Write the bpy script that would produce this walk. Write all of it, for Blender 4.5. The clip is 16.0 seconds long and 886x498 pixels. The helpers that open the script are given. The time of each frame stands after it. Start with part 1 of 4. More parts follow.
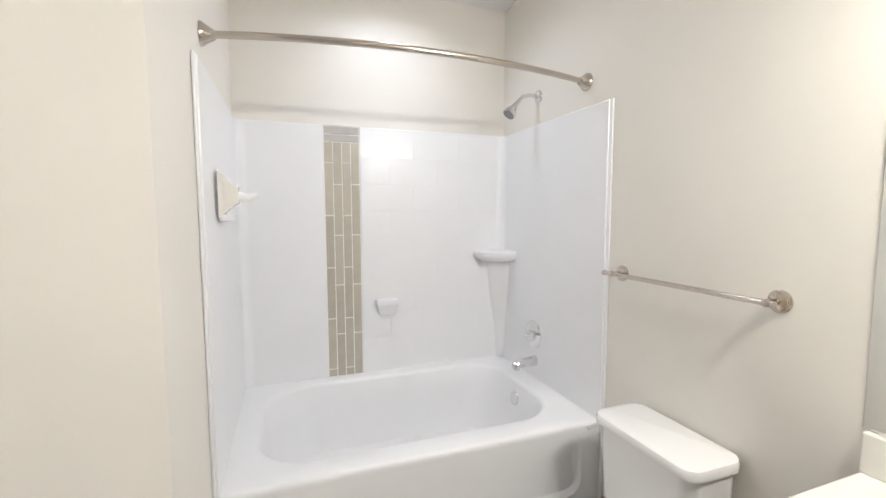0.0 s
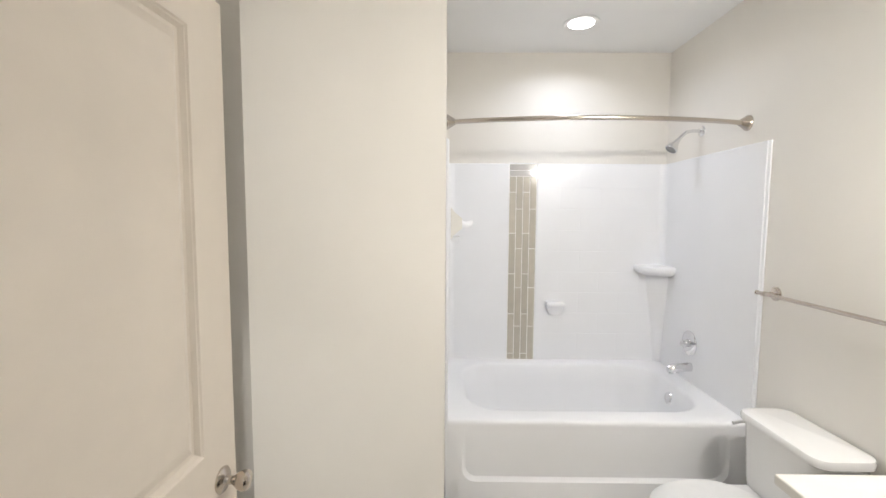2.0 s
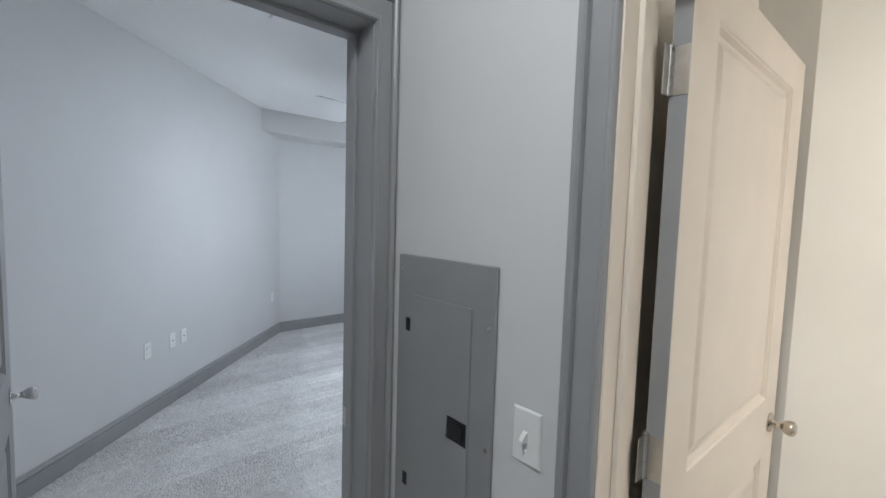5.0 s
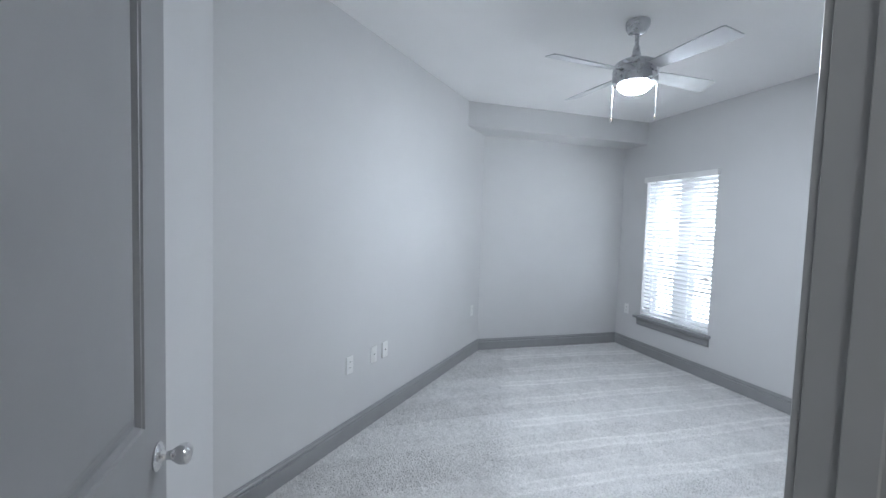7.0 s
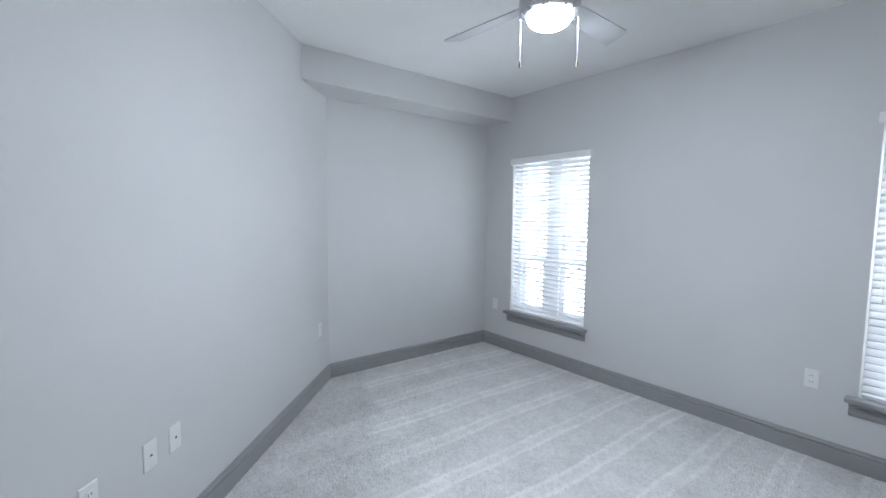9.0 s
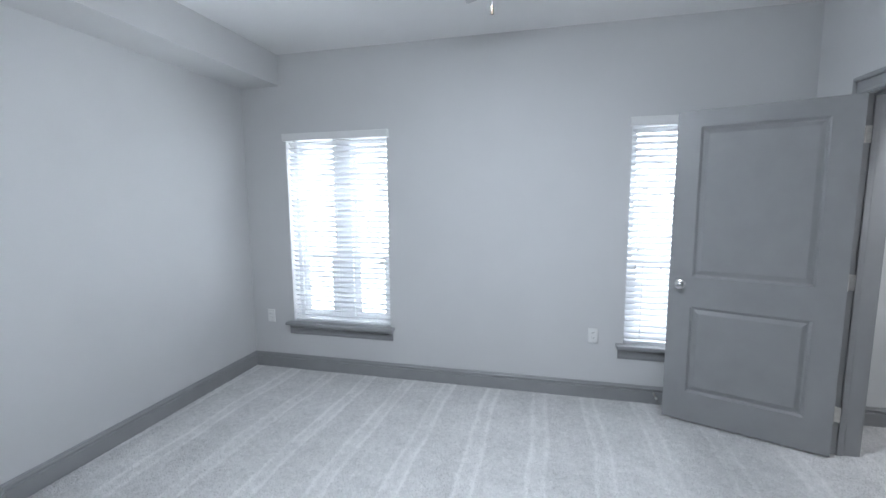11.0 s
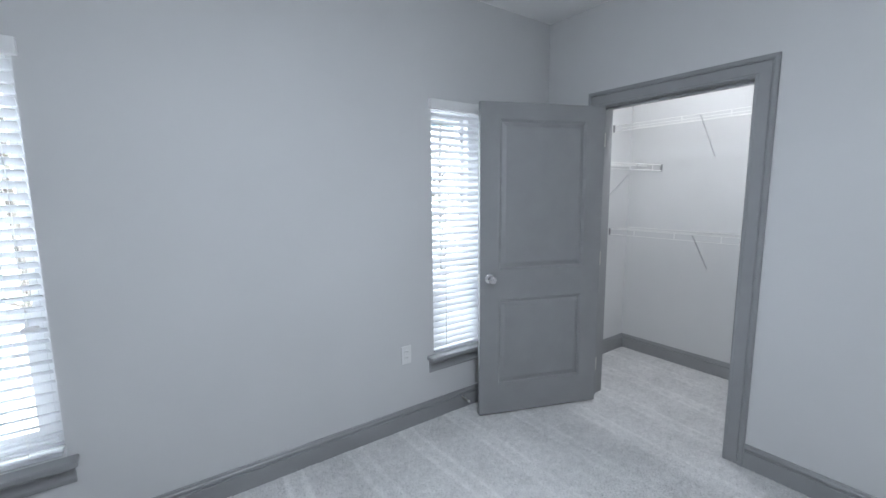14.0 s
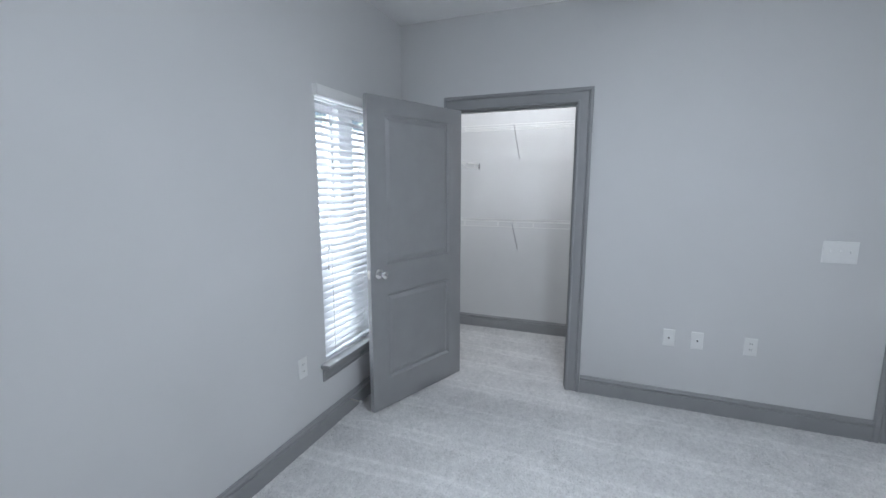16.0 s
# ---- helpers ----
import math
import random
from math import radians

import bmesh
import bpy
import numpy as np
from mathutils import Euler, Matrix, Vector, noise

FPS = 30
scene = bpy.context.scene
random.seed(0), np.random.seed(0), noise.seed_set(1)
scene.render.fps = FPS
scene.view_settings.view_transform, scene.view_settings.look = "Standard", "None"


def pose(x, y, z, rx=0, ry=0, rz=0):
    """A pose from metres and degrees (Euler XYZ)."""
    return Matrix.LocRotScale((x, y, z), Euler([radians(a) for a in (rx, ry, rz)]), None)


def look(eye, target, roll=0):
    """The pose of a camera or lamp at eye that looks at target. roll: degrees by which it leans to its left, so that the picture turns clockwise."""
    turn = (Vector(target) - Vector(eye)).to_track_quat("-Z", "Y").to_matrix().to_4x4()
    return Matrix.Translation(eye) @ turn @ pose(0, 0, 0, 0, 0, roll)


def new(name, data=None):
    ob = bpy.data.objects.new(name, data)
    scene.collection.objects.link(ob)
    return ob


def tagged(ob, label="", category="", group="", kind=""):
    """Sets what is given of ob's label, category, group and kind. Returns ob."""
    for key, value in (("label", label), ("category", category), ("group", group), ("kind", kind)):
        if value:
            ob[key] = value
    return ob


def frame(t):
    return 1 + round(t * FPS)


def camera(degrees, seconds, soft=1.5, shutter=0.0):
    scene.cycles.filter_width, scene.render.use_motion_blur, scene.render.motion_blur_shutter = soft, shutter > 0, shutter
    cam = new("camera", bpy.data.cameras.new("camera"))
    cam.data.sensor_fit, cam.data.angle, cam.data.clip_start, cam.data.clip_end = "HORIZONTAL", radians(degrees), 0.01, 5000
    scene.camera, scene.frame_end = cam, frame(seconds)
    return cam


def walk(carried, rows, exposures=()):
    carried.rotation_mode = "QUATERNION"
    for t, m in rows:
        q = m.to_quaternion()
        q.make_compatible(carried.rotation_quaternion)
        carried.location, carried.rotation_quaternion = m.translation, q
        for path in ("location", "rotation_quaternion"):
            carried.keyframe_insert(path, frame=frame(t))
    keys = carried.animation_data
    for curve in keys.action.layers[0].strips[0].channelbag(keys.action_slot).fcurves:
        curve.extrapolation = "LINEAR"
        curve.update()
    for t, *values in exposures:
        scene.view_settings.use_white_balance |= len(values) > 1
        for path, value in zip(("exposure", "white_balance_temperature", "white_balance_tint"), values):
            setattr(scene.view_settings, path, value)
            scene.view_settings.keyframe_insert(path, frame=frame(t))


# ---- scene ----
cam = camera(92.9, 16.0, soft=1.5, shutter=0.0)
PATH = [
    (0, (-0.013, -0.259, 1.436), (0.666, 1.614, 1.266), -0.1),
    (0.5, (-0.099, -0.409, 1.471), (0.542, 1.479, 1.308), -0.0),
    (1, (-0.165, -0.54, 1.494), (0.345, 1.388, 1.341), 0.1),
    (1.5, (-0.225, -0.68, 1.515), (0.038, 1.297, 1.362), 0.2),
    (2, (-0.271, -0.868, 1.544), (-0.292, 1.126, 1.389), 0.3),
    (2.5, (-0.338, -1.025, 1.538), (-0.612, 0.951, 1.394), 0.7),
    (3, (-0.332, -1.173, 1.552), (-0.877, 0.746, 1.409), 0.9),
    (3.5, (-0.349, -1.314, 1.551), (-1.129, 0.522, 1.402), 1.1),
    (4, (-0.384, -1.439, 1.547), (-1.409, 0.272, 1.398), 1.3),
    (4.5, (-0.436, -1.53, 1.544), (-1.714, 0.001, 1.392), 1.3),
    (5, (-0.530, -1.578, 1.530), (-2.031, -0.262, 1.383), 1.7),
    (7.3, (-1.512, -1.343, 1.443), (-3.438, -0.808, 1.311), 1.8),
    (7.5, (-1.569, -1.296, 1.453), (-3.492, -0.766, 1.311), 1.7),
    (8, (-1.841, -1.227, 1.459), (-3.703, -0.511, 1.31), 1.4),
    (8.5, (-2.116, -1.168, 1.455), (-3.861, -0.203, 1.307), 0.9),
    (9, (-2.396, -1.094, 1.477), (-3.966, 0.134, 1.312), 0.6),
    (9.2, (-2.512, -1.078, 1.478), (-3.984, 0.270, 1.307), 0.6),
    (11.5, (-3.515, -0.848, 1.515), (-3.705, 1.129, 1.276), -0.5),
    (12, (-3.682, -0.669, 1.49), (-3.579, 1.315, 1.26), -0.5),
    (12.5, (-3.858, -0.488, 1.472), (-3.443, 1.454, 1.233), -0.6),
    (13, (-4.02, -0.305, 1.48), (-3.292, 1.541, 1.231), -0.6),
    (13.5, (-4.161, -0.096, 1.511), (-3.197, 1.636, 1.241), -0.4),
    (14, (-4.263, 0.072, 1.501), (-3.108, 1.683, 1.231), -0.5),
    (14.5, (-4.409, 0.274, 1.487), (-3.04, 1.705, 1.209), -0.6),
    (15, (-4.517, 0.439, 1.506), (-2.972, 1.673, 1.209), -0.6),
    (15.5, (-4.662, 0.598, 1.519), (-2.951, 1.583, 1.204), -0.3),
    (16, (-4.778, 0.711, 1.514), (-2.939, 1.435, 1.208), -0.0),
]
walk(cam, [(t, look(eye, target, roll)) for t, eye, target, roll in PATH],
     exposures=[(0, -0.08), (1.5, -0.06), (3, 0.04), (5, 0.15), (7.5, 0.32), (9, 0.26), (11.5, 0.37), (12, 0.33), (12.5, 0.24), (13.5, 0.18), (15, 0.13), (16, 0.13)])

# ---- world and large lights ----
world = bpy.data.worlds.new("sky")
scene.world = world
world.use_nodes = True
_sky = world.node_tree.nodes.new("ShaderNodeTexSky")
_sky.sky_type = "NISHITA"
_sky.sun_disc = False
_sky.sun_elevation = radians(48)
_sky.sun_rotation = radians(200)
world.node_tree.links.new(_sky.outputs[0], world.node_tree.nodes["Background"].inputs[0])
world.node_tree.nodes["Background"].inputs[1].default_value = 0.1


def area_lamp(name, m, sx, sy, watts, colour, shape="RECTANGLE", spread=180):
    data = bpy.data.lights.new(name, "AREA")
    data.shape, data.size, data.energy, data.color = shape, sx, watts, colour
    if shape in ("RECTANGLE", "ELLIPSE"):
        data.size_y = sy
    data.spread = radians(spread)
    ob = new(name, data)
    ob.matrix_basis = m
    return ob


DAY = (0.83, 0.92, 1.04)
WARM = (0.98, 0.94, 0.885)
COOL = (0.93, 0.95, 1.0)
# daylight outside the two bedroom windows: the open sky above, and the bright distance
area_lamp("sky_daylight", look((-4.2, 4.3, 4.0), (-4.2, 2.3, 1.25)), 9.0, 2.2, 1000, DAY)
area_lamp("outdoor_daylight", look((-4.2, 3.5, 0.85), (-4.2, 2.0, 0.98)), 9.0, 2.6, 560, DAY)
# the recessed lamp over the tub
area_lamp("tub_downlight", look((0.523, 1.765, 2.694), (0.523, 1.765, 0)), 0.15, 0.15, 4.5, (0.89, 0.95, 1.10), "DISK", spread=150)
# the lamp bar over the vanity mirror
area_lamp("vanity_bar_light", look((1.14, -0.25, 2.12), (0.80, 1.1, 0.45)), 0.6, 0.08, 34, WARM)
# fill light added under the hall's ceiling, out of view, to brighten the hall
area_lamp("hall_fill_light", look((-0.75, -1.75, 2.66), (-0.75, -1.75, 0)), 0.26, 0.26, 12, (0.93, 0.97, 1.0), "DISK")

# the closet's ceiling lamp
area_lamp("closet_lamp_light", look((-1.40, 1.45, 2.66), (-1.40, 1.45, 0)), 0.13, 0.13, 10.5, (0.91, 0.955, 1.04), "DISK")

# ---- materials ----


def mat(name, colour, rough=0.5, metal=0.0, vary=0.06, scale=6.0, fine=220.0, bump=0.02, coat=0.0, spec=0.5,
        emit=None, power=0.0, random_piece=0.0):
    m = bpy.data.materials.new(name)
    m.use_nodes = True
    nt = m.node_tree
    b = nt.nodes["Principled BSDF"]
    b.inputs["Base Color"].default_value = (*colour, 1)
    b.inputs["Roughness"].default_value = rough
    b.inputs["Metallic"].default_value = metal
    b.inputs["Specular IOR Level"].default_value = spec
    b.inputs["Coat Weight"].default_value = coat
    if emit:
        b.inputs["Emission Color"].default_value = (*emit, 1)
        b.inputs["Emission Strength"].default_value = power
        return m
    tc = nt.nodes.new("ShaderNodeTexCoord")
    n1 = nt.nodes.new("ShaderNodeTexNoise")
    n1.inputs["Scale"].default_value, n1.inputs["Detail"].default_value = scale, 4
    nt.links.new(tc.outputs["Object"], n1.inputs["Vector"])
    n2 = nt.nodes.new("ShaderNodeTexNoise")
    n2.inputs["Scale"].default_value, n2.inputs["Detail"].default_value = fine, 3
    nt.links.new(tc.outputs["Object"], n2.inputs["Vector"])
    if vary:
        r = nt.nodes.new("ShaderNodeValToRGB")
        r.color_ramp.elements[0].position, r.color_ramp.elements[1].position = 0.3, 0.7
        lo, hi = 1 - vary, 1 + vary
        r.color_ramp.elements[0].color = (*[min(1, c * lo) for c in colour], 1)
        r.color_ramp.elements[1].color = (*[min(1, c * hi) for c in colour], 1)
        nt.links.new(n1.outputs["Fac"], r.inputs["Fac"])
        out = r.outputs["Color"]
        if random_piece:
            info = nt.nodes.new("ShaderNodeObjectInfo")
            mr = nt.nodes.new("ShaderNodeMapRange")
            mr.inputs["To Min"].default_value, mr.inputs["To Max"].default_value = 1 - random_piece, 1 + random_piece
            nt.links.new(info.outputs["Random"], mr.inputs["Value"])
            hsv = nt.nodes.new("ShaderNodeHueSaturation")
            nt.links.new(mr.outputs["Result"], hsv.inputs["Value"])
            nt.links.new(out, hsv.inputs["Color"])
            out = hsv.outputs["Color"]
        nt.links.new(out, b.inputs["Base Color"])
        rr = nt.nodes.new("ShaderNodeMapRange")
        rr.inputs["To Min"].default_value = max(0.02, rough - 0.06)
        rr.inputs["To Max"].default_value = min(1, rough + 0.06)
        nt.links.new(n1.outputs["Fac"], rr.inputs["Value"])
        nt.links.new(rr.outputs["Result"], b.inputs["Roughness"])
    if bump:
        bp = nt.nodes.new("ShaderNodeBump")
        bp.inputs["Strength"].default_value, bp.inputs["Distance"].default_value = bump * 10, 0.001
        nt.links.new(n2.outputs["Fac"], bp.inputs["Height"])
        nt.links.new(bp.outputs["Normal"], b.inputs["Normal"])
    return m


def carpet_material():
    """Grey cut-pile carpet: tufts, mottling and the stripes that a vacuum cleaner leaves in the pile."""
    m = mat("carpet", (0.5, 0.5, 0.5), 0.95, vary=0.0, bump=0.0, spec=0.1)
    nt, b = m.node_tree, m.node_tree.nodes["Principled BSDF"]
    tc = nt.nodes.new("ShaderNodeTexCoord")

    def noise_tex(scale, detail, rough=0.6, vec=None):
        n = nt.nodes.new("ShaderNodeTexNoise")
        n.inputs["Scale"].default_value, n.inputs["Detail"].default_value, n.inputs["Roughness"].default_value = scale, detail, rough
        nt.links.new(vec or tc.outputs["Object"], n.inputs["Vector"])
        return n.outputs["Fac"]

    def math(op, a, c):
        n = nt.nodes.new("ShaderNodeMath")
        n.operation = op
        for k, v in enumerate((a, c)):
            if isinstance(v, (int, float)):
                n.inputs[k].default_value = v
            else:
                nt.links.new(v, n.inputs[k])
        return n.outputs[0]

    rot = nt.nodes.new("ShaderNodeMapping")
    rot.inputs["Rotation"].default_value = (0, 0, radians(2))
    nt.links.new(tc.outputs["Object"], rot.inputs["Vector"])
    wave = nt.nodes.new("ShaderNodeTexWave")
    wave.bands_direction, wave.wave_profile = "X", "SIN"
    wave.inputs["Scale"].default_value, wave.inputs["Distortion"].default_value = 0.873, 1.5
    wave.inputs["Detail"].default_value, wave.inputs["Detail Scale"].default_value = 4.0, 0.9
    nt.links.new(rot.outputs["Vector"], wave.inputs["Vector"])
    sep = nt.nodes.new("ShaderNodeSeparateXYZ")
    nt.links.new(tc.outputs["Object"], sep.inputs[0])
    # the band along the diagonal wall was brushed another way: no stripes, a shade darker
    side = math("ADD", math("MULTIPLY", sep.outputs[0], 0.403), math("MULTIPLY", sep.outputs[1], 0.915))
    side = math("ADD", side, math("MULTIPLY", noise_tex(3.0, 4), 0.16))
    edge = nt.nodes.new("ShaderNodeMapRange")
    edge.inputs["From Min"].default_value, edge.inputs["From Max"].default_value = -1.70, -1.60
    nt.links.new(side, edge.inputs["Value"])
    # each stripe has two thin crests
    crest = math("ABSOLUTE", math("SUBTRACT", wave.outputs["Fac"], 0.86), 0)
    crest = math("MAXIMUM", math("SUBTRACT", 1.0, math("MULTIPLY", crest, 8.0)), 0)
    ridge = math("ADD", math("MULTIPLY", crest, 0.8), math("MULTIPLY", math("POWER", wave.outputs["Fac"], 7.0), 0.25))
    broken = math("MULTIPLY", math("MULTIPLY", ridge, noise_tex(2.2, 3)), edge.outputs[0])
    worn = nt.nodes.new("ShaderNodeMapRange")
    worn.inputs["From Min"].default_value, worn.inputs["From Max"].default_value = -3.7, -2.7
    worn.inputs["To Min"].default_value, worn.inputs["To Max"].default_value = 1.0, 0.55
    nt.links.new(sep.outputs[0], worn.inputs["Value"])
    broken = math("MULTIPLY", broken, worn.outputs[0])
    tuft = noise_tex(85, 2, 0.8)
    clump = noise_tex(27, 4, 0.72)
    patch = noise_tex(4.5, 5, 0.7)
    v = math("ADD", math("MULTIPLY", tuft, 0.30), math("MULTIPLY", clump, 0.52))
    v = math("ADD", v, math("MULTIPLY", patch, 0.46))
    v = math("ADD", v, math("MULTIPLY", broken, 0.40))
    v = math("ADD", v, math("MULTIPLY", edge.outputs[0], 0.07))
    geo = nt.nodes.new("ShaderNodeNewGeometry")
    v = math("ADD", v, math("MULTIPLY", geo.outputs["Random Per Island"], 0.12))
    r = nt.nodes.new("ShaderNodeValToRGB")
    r.color_ramp.elements[0].position, r.color_ramp.elements[1].position = 0.38, 1.10
    r.color_ramp.elements[0].color = (0.35, 0.347, 0.345, 1)
    r.color_ramp.elements[1].color = (0.84, 0.83, 0.82, 1)
    nt.links.new(v, r.inputs["Fac"])
    nt.links.new(r.outputs["Color"], b.inputs["Base Color"])
    b.inputs["Sheen Weight"].default_value = 0.15
    return m


WALL = mat("grey_wall_paint", (0.63, 0.63, 0.63), 0.6, vary=0.025, scale=1.6, fine=160, bump=0.02)
BATH_WALL = mat("beige_wall_paint", (0.82, 0.79, 0.735), 0.55, vary=0.025, scale=1.6, fine=160, bump=0.02)
CLOSET_WALL = mat("closet_wall_paint", (0.68, 0.68, 0.675), 0.6, vary=0.03, scale=1.6, fine=160, bump=0.02)
CEIL = mat("ceiling_paint", (0.86, 0.86, 0.855), 0.8, vary=0.02, scale=1.5, fine=90, bump=0.05)
TRIM = mat("grey_trim_paint", (0.303, 0.306, 0.310), 0.36, vary=0.04, scale=7, fine=90, bump=0.008)
BEIGE_TRIM = mat("beige_trim_paint", (0.78, 0.705, 0.61), 0.38, vary=0.03, scale=7, fine=90, bump=0.008)
CARPET = carpet_material()
BATH_FLOOR = mat("bath_floor_vinyl", (0.64, 0.60, 0.53), 0.45, vary=0.12, scale=8, fine=60, bump=0.01)
ACRYLIC = mat("white_acrylic", (0.882, 0.888, 0.906), 0.30, vary=0.012, scale=3, fine=40, bump=0.0015, coat=0.12)
CERAMIC = mat("white_ceramic", (0.87, 0.868, 0.86), 0.10, vary=0.01, scale=5, fine=30, bump=0.001, coat=0.5)
PLASTIC = mat("white_plastic", (0.80, 0.80, 0.79), 0.35, vary=0.015, scale=20, fine=200, bump=0.003)
NICKEL = mat("brushed_nickel", (0.57, 0.515, 0.455), 0.18, 1.0, vary=0.03, scale=8, fine=400, bump=0.006)
CHROME = mat("chrome", (0.78, 0.78, 0.79), 0.08, 1.0, vary=0.03, scale=20, fine=200, bump=0.0)
STEEL = mat("satin_steel_hinge", (0.60, 0.58, 0.55), 0.30, 1.0, vary=0.1, scale=40, fine=300, bump=0.006)
COUNTER = mat("cream_counter", (0.82, 0.80, 0.75), 0.22, vary=0.03, scale=14, fine=80, bump=0.002, coat=0.3)
ESPRESSO = mat("dark_cabinet_wood", (0.035, 0.025, 0.02), 0.4, vary=0.3, scale=9, fine=60, bump=0.02)
GLASS_TILE = mat("taupe_glass_tile", (0.53, 0.49, 0.41), 0.12, vary=0.05, scale=14, fine=60, bump=0.002, coat=0.6, random_piece=0.07)
GLASS_TILE_TOP = mat("grey_glass_tile", (0.52, 0.50, 0.475), 0.12, vary=0.05, scale=14, fine=60, bump=0.002, coat=0.6, random_piece=0.05)
GROUT = mat("white_grout", (0.88, 0.87, 0.85), 0.8, vary=0.03, scale=40, fine=300, bump=0.02)
PANEL_GREY = mat("grey_panel_enamel", (0.27, 0.272, 0.275), 0.42, vary=0.04, scale=9, fine=120, bump=0.006)
BLACK = mat("black_plastic", (0.012, 0.012, 0.013), 0.4, vary=0.1, scale=30, fine=200, bump=0.004)
FAN_METAL = mat("fan_nickel", (0.56, 0.57, 0.59), 0.28, 1.0, vary=0.05, scale=30, fine=300, bump=0.004)
FAN_BLADE = mat("silver_fan_blade", (0.50, 0.51, 0.52), 0.38, 0.2, vary=0.03, scale=10, fine=90, bump=0.004)
WIRE = mat("white_coated_wire", (0.82, 0.82, 0.80), 0.35, vary=0.02, scale=20, fine=200, bump=0.003)
BRACE = mat("grey_bracket_steel", (0.66, 0.66, 0.66), 0.45, 0.0, vary=0.05, scale=20, fine=200, bump=0.003)
PULL = mat("dark_bronze_pull", (0.10, 0.075, 0.06), 0.4, 0.6, vary=0.1, scale=60, fine=300, bump=0.004)
CHAIN = mat("beaded_chain_steel", (0.42, 0.42, 0.43), 0.35, 1.0, vary=0.1, scale=200, fine=600, bump=0.01)
CORD = mat("white_cord", (0.8, 0.8, 0.78), 0.7, vary=0.03, scale=40, fine=400, bump=0.01)
SASH = mat("window_sash_vinyl", (0.76, 0.77, 0.78), 0.4, vary=0.02, scale=9, fine=100, bump=0.004)
BARK = mat("bark", (0.30, 0.27, 0.24), 0.9, vary=0.3, scale=9, fine=60, bump=0.06)
GRASS = mat("grass_ground", (0.09, 0.11, 0.05), 0.95, vary=0.3, scale=3, fine=80, bump=0.06)
BULB = mat("lit_opal_glass", (0.9, 0.9, 0.9), 0.3, emit=(0.82, 0.92, 1.06), power=295)
DOWNLIGHT = mat("lit_downlight_lens", (0.9, 0.9, 0.9), 0.3, emit=(1.0, 0.97, 0.94), power=9)
VANITY_BULB = mat("lit_vanity_glass", (0.9, 0.9, 0.9), 0.3, emit=WARM, power=13)
# glow of the closet lamp's bowl and of the added hall fill fixture
BOWL_GLOW = mat("glowing_bowl_glass", (0.9, 0.9, 0.9), 0.3, emit=(0.93, 0.97, 1.0), power=6)


def slat_material():
    """White blind slat: lets part of the daylight through."""
    m = mat("white_blind_slat", (0.78, 0.785, 0.79), 0.4, vary=0.02, scale=9, fine=90, bump=0.003)
    nt = m.node_tree
    b, out = nt.nodes["Principled BSDF"], nt.nodes["Material Output"]
    tr = nt.nodes.new("ShaderNodeBsdfTranslucent")
    tr.inputs["Color"].default_value = (0.85, 0.88, 0.92, 1)
    mix = nt.nodes.new("ShaderNodeMixShader")
    mix.inputs[0].default_value = 0.24
    nt.links.new(b.outputs[0], mix.inputs[1])
    nt.links.new(tr.outputs[0], mix.inputs[2])
    nt.links.new(mix.outputs[0], out.inputs["Surface"])
    return m


SLAT = slat_material()


def leaf_material():
    """A thin leaf against the sky: light shines through it."""
    m = mat("leaves", (0.30, 0.34, 0.24), 0.6, vary=0.3, scale=5, fine=60, bump=0.01)
    nt = m.node_tree
    tr = nt.nodes.new("ShaderNodeBsdfTranslucent")
    tr.inputs["Color"].default_value = (0.66, 0.70, 0.58, 1)
    mix = nt.nodes.new("ShaderNodeMixShader")
    mix.inputs[0].default_value = 0.7
    nt.links.new(nt.nodes["Principled BSDF"].outputs[0], mix.inputs[1])
    nt.links.new(tr.outputs[0], mix.inputs[2])
    nt.links.new(mix.outputs[0], nt.nodes["Material Output"].inputs["Surface"])
    return m


LEAF = leaf_material()
MIRROR = mat("mirror_silver", (0.86, 0.87, 0.86), 0.015, 1.0, vary=0.0, bump=0.0)
GLASS = bpy.data.materials.new("window_glass")
GLASS.use_nodes = True
_g = GLASS.node_tree.nodes["Principled BSDF"]
_g.inputs["Transmission Weight"].default_value, _g.inputs["Roughness"].default_value, _g.inputs["IOR"].default_value = 1.0, 0.0, 1.45

# ---- building helpers ----


def wm(ob):
    return wm(ob.parent) @ ob.matrix_parent_inverse @ ob.matrix_basis if ob.parent else ob.matrix_basis.copy()


def thing(name, at=(0, 0, 0), label="", category="", group="", kind=""):
    ob = new(name)
    ob.empty_display_size = 0.1
    ob.matrix_basis = Matrix.Translation(at) if not isinstance(at, Matrix) else at
    return tagged(ob, label, category, group, kind)


def finish(bm, name, material, smooth=False):
    bmesh.ops.recalc_face_normals(bm, faces=bm.faces)
    me = bpy.data.meshes.new(name)
    bm.to_mesh(me)
    bm.free()
    me.materials.append(material)
    if smooth:
        for p in me.polygons:
            p.use_smooth = True
        me.set_sharp_from_angle(angle=radians(38))
    return me


def part(name, bm, material, parent=None, label="", smooth=False, local=False):
    """One mesh object. Its points are in the world's metres, or in the parent's own space with local=True."""
    ob = new(name, finish(bm, name, material, smooth) if isinstance(bm, bmesh.types.BMesh) else bm)
    if parent:
        ob.parent = parent
        if not local:
            ob.matrix_parent_inverse = wm(parent).inverted()
    if label:
        ob["label"] = label
    return ob


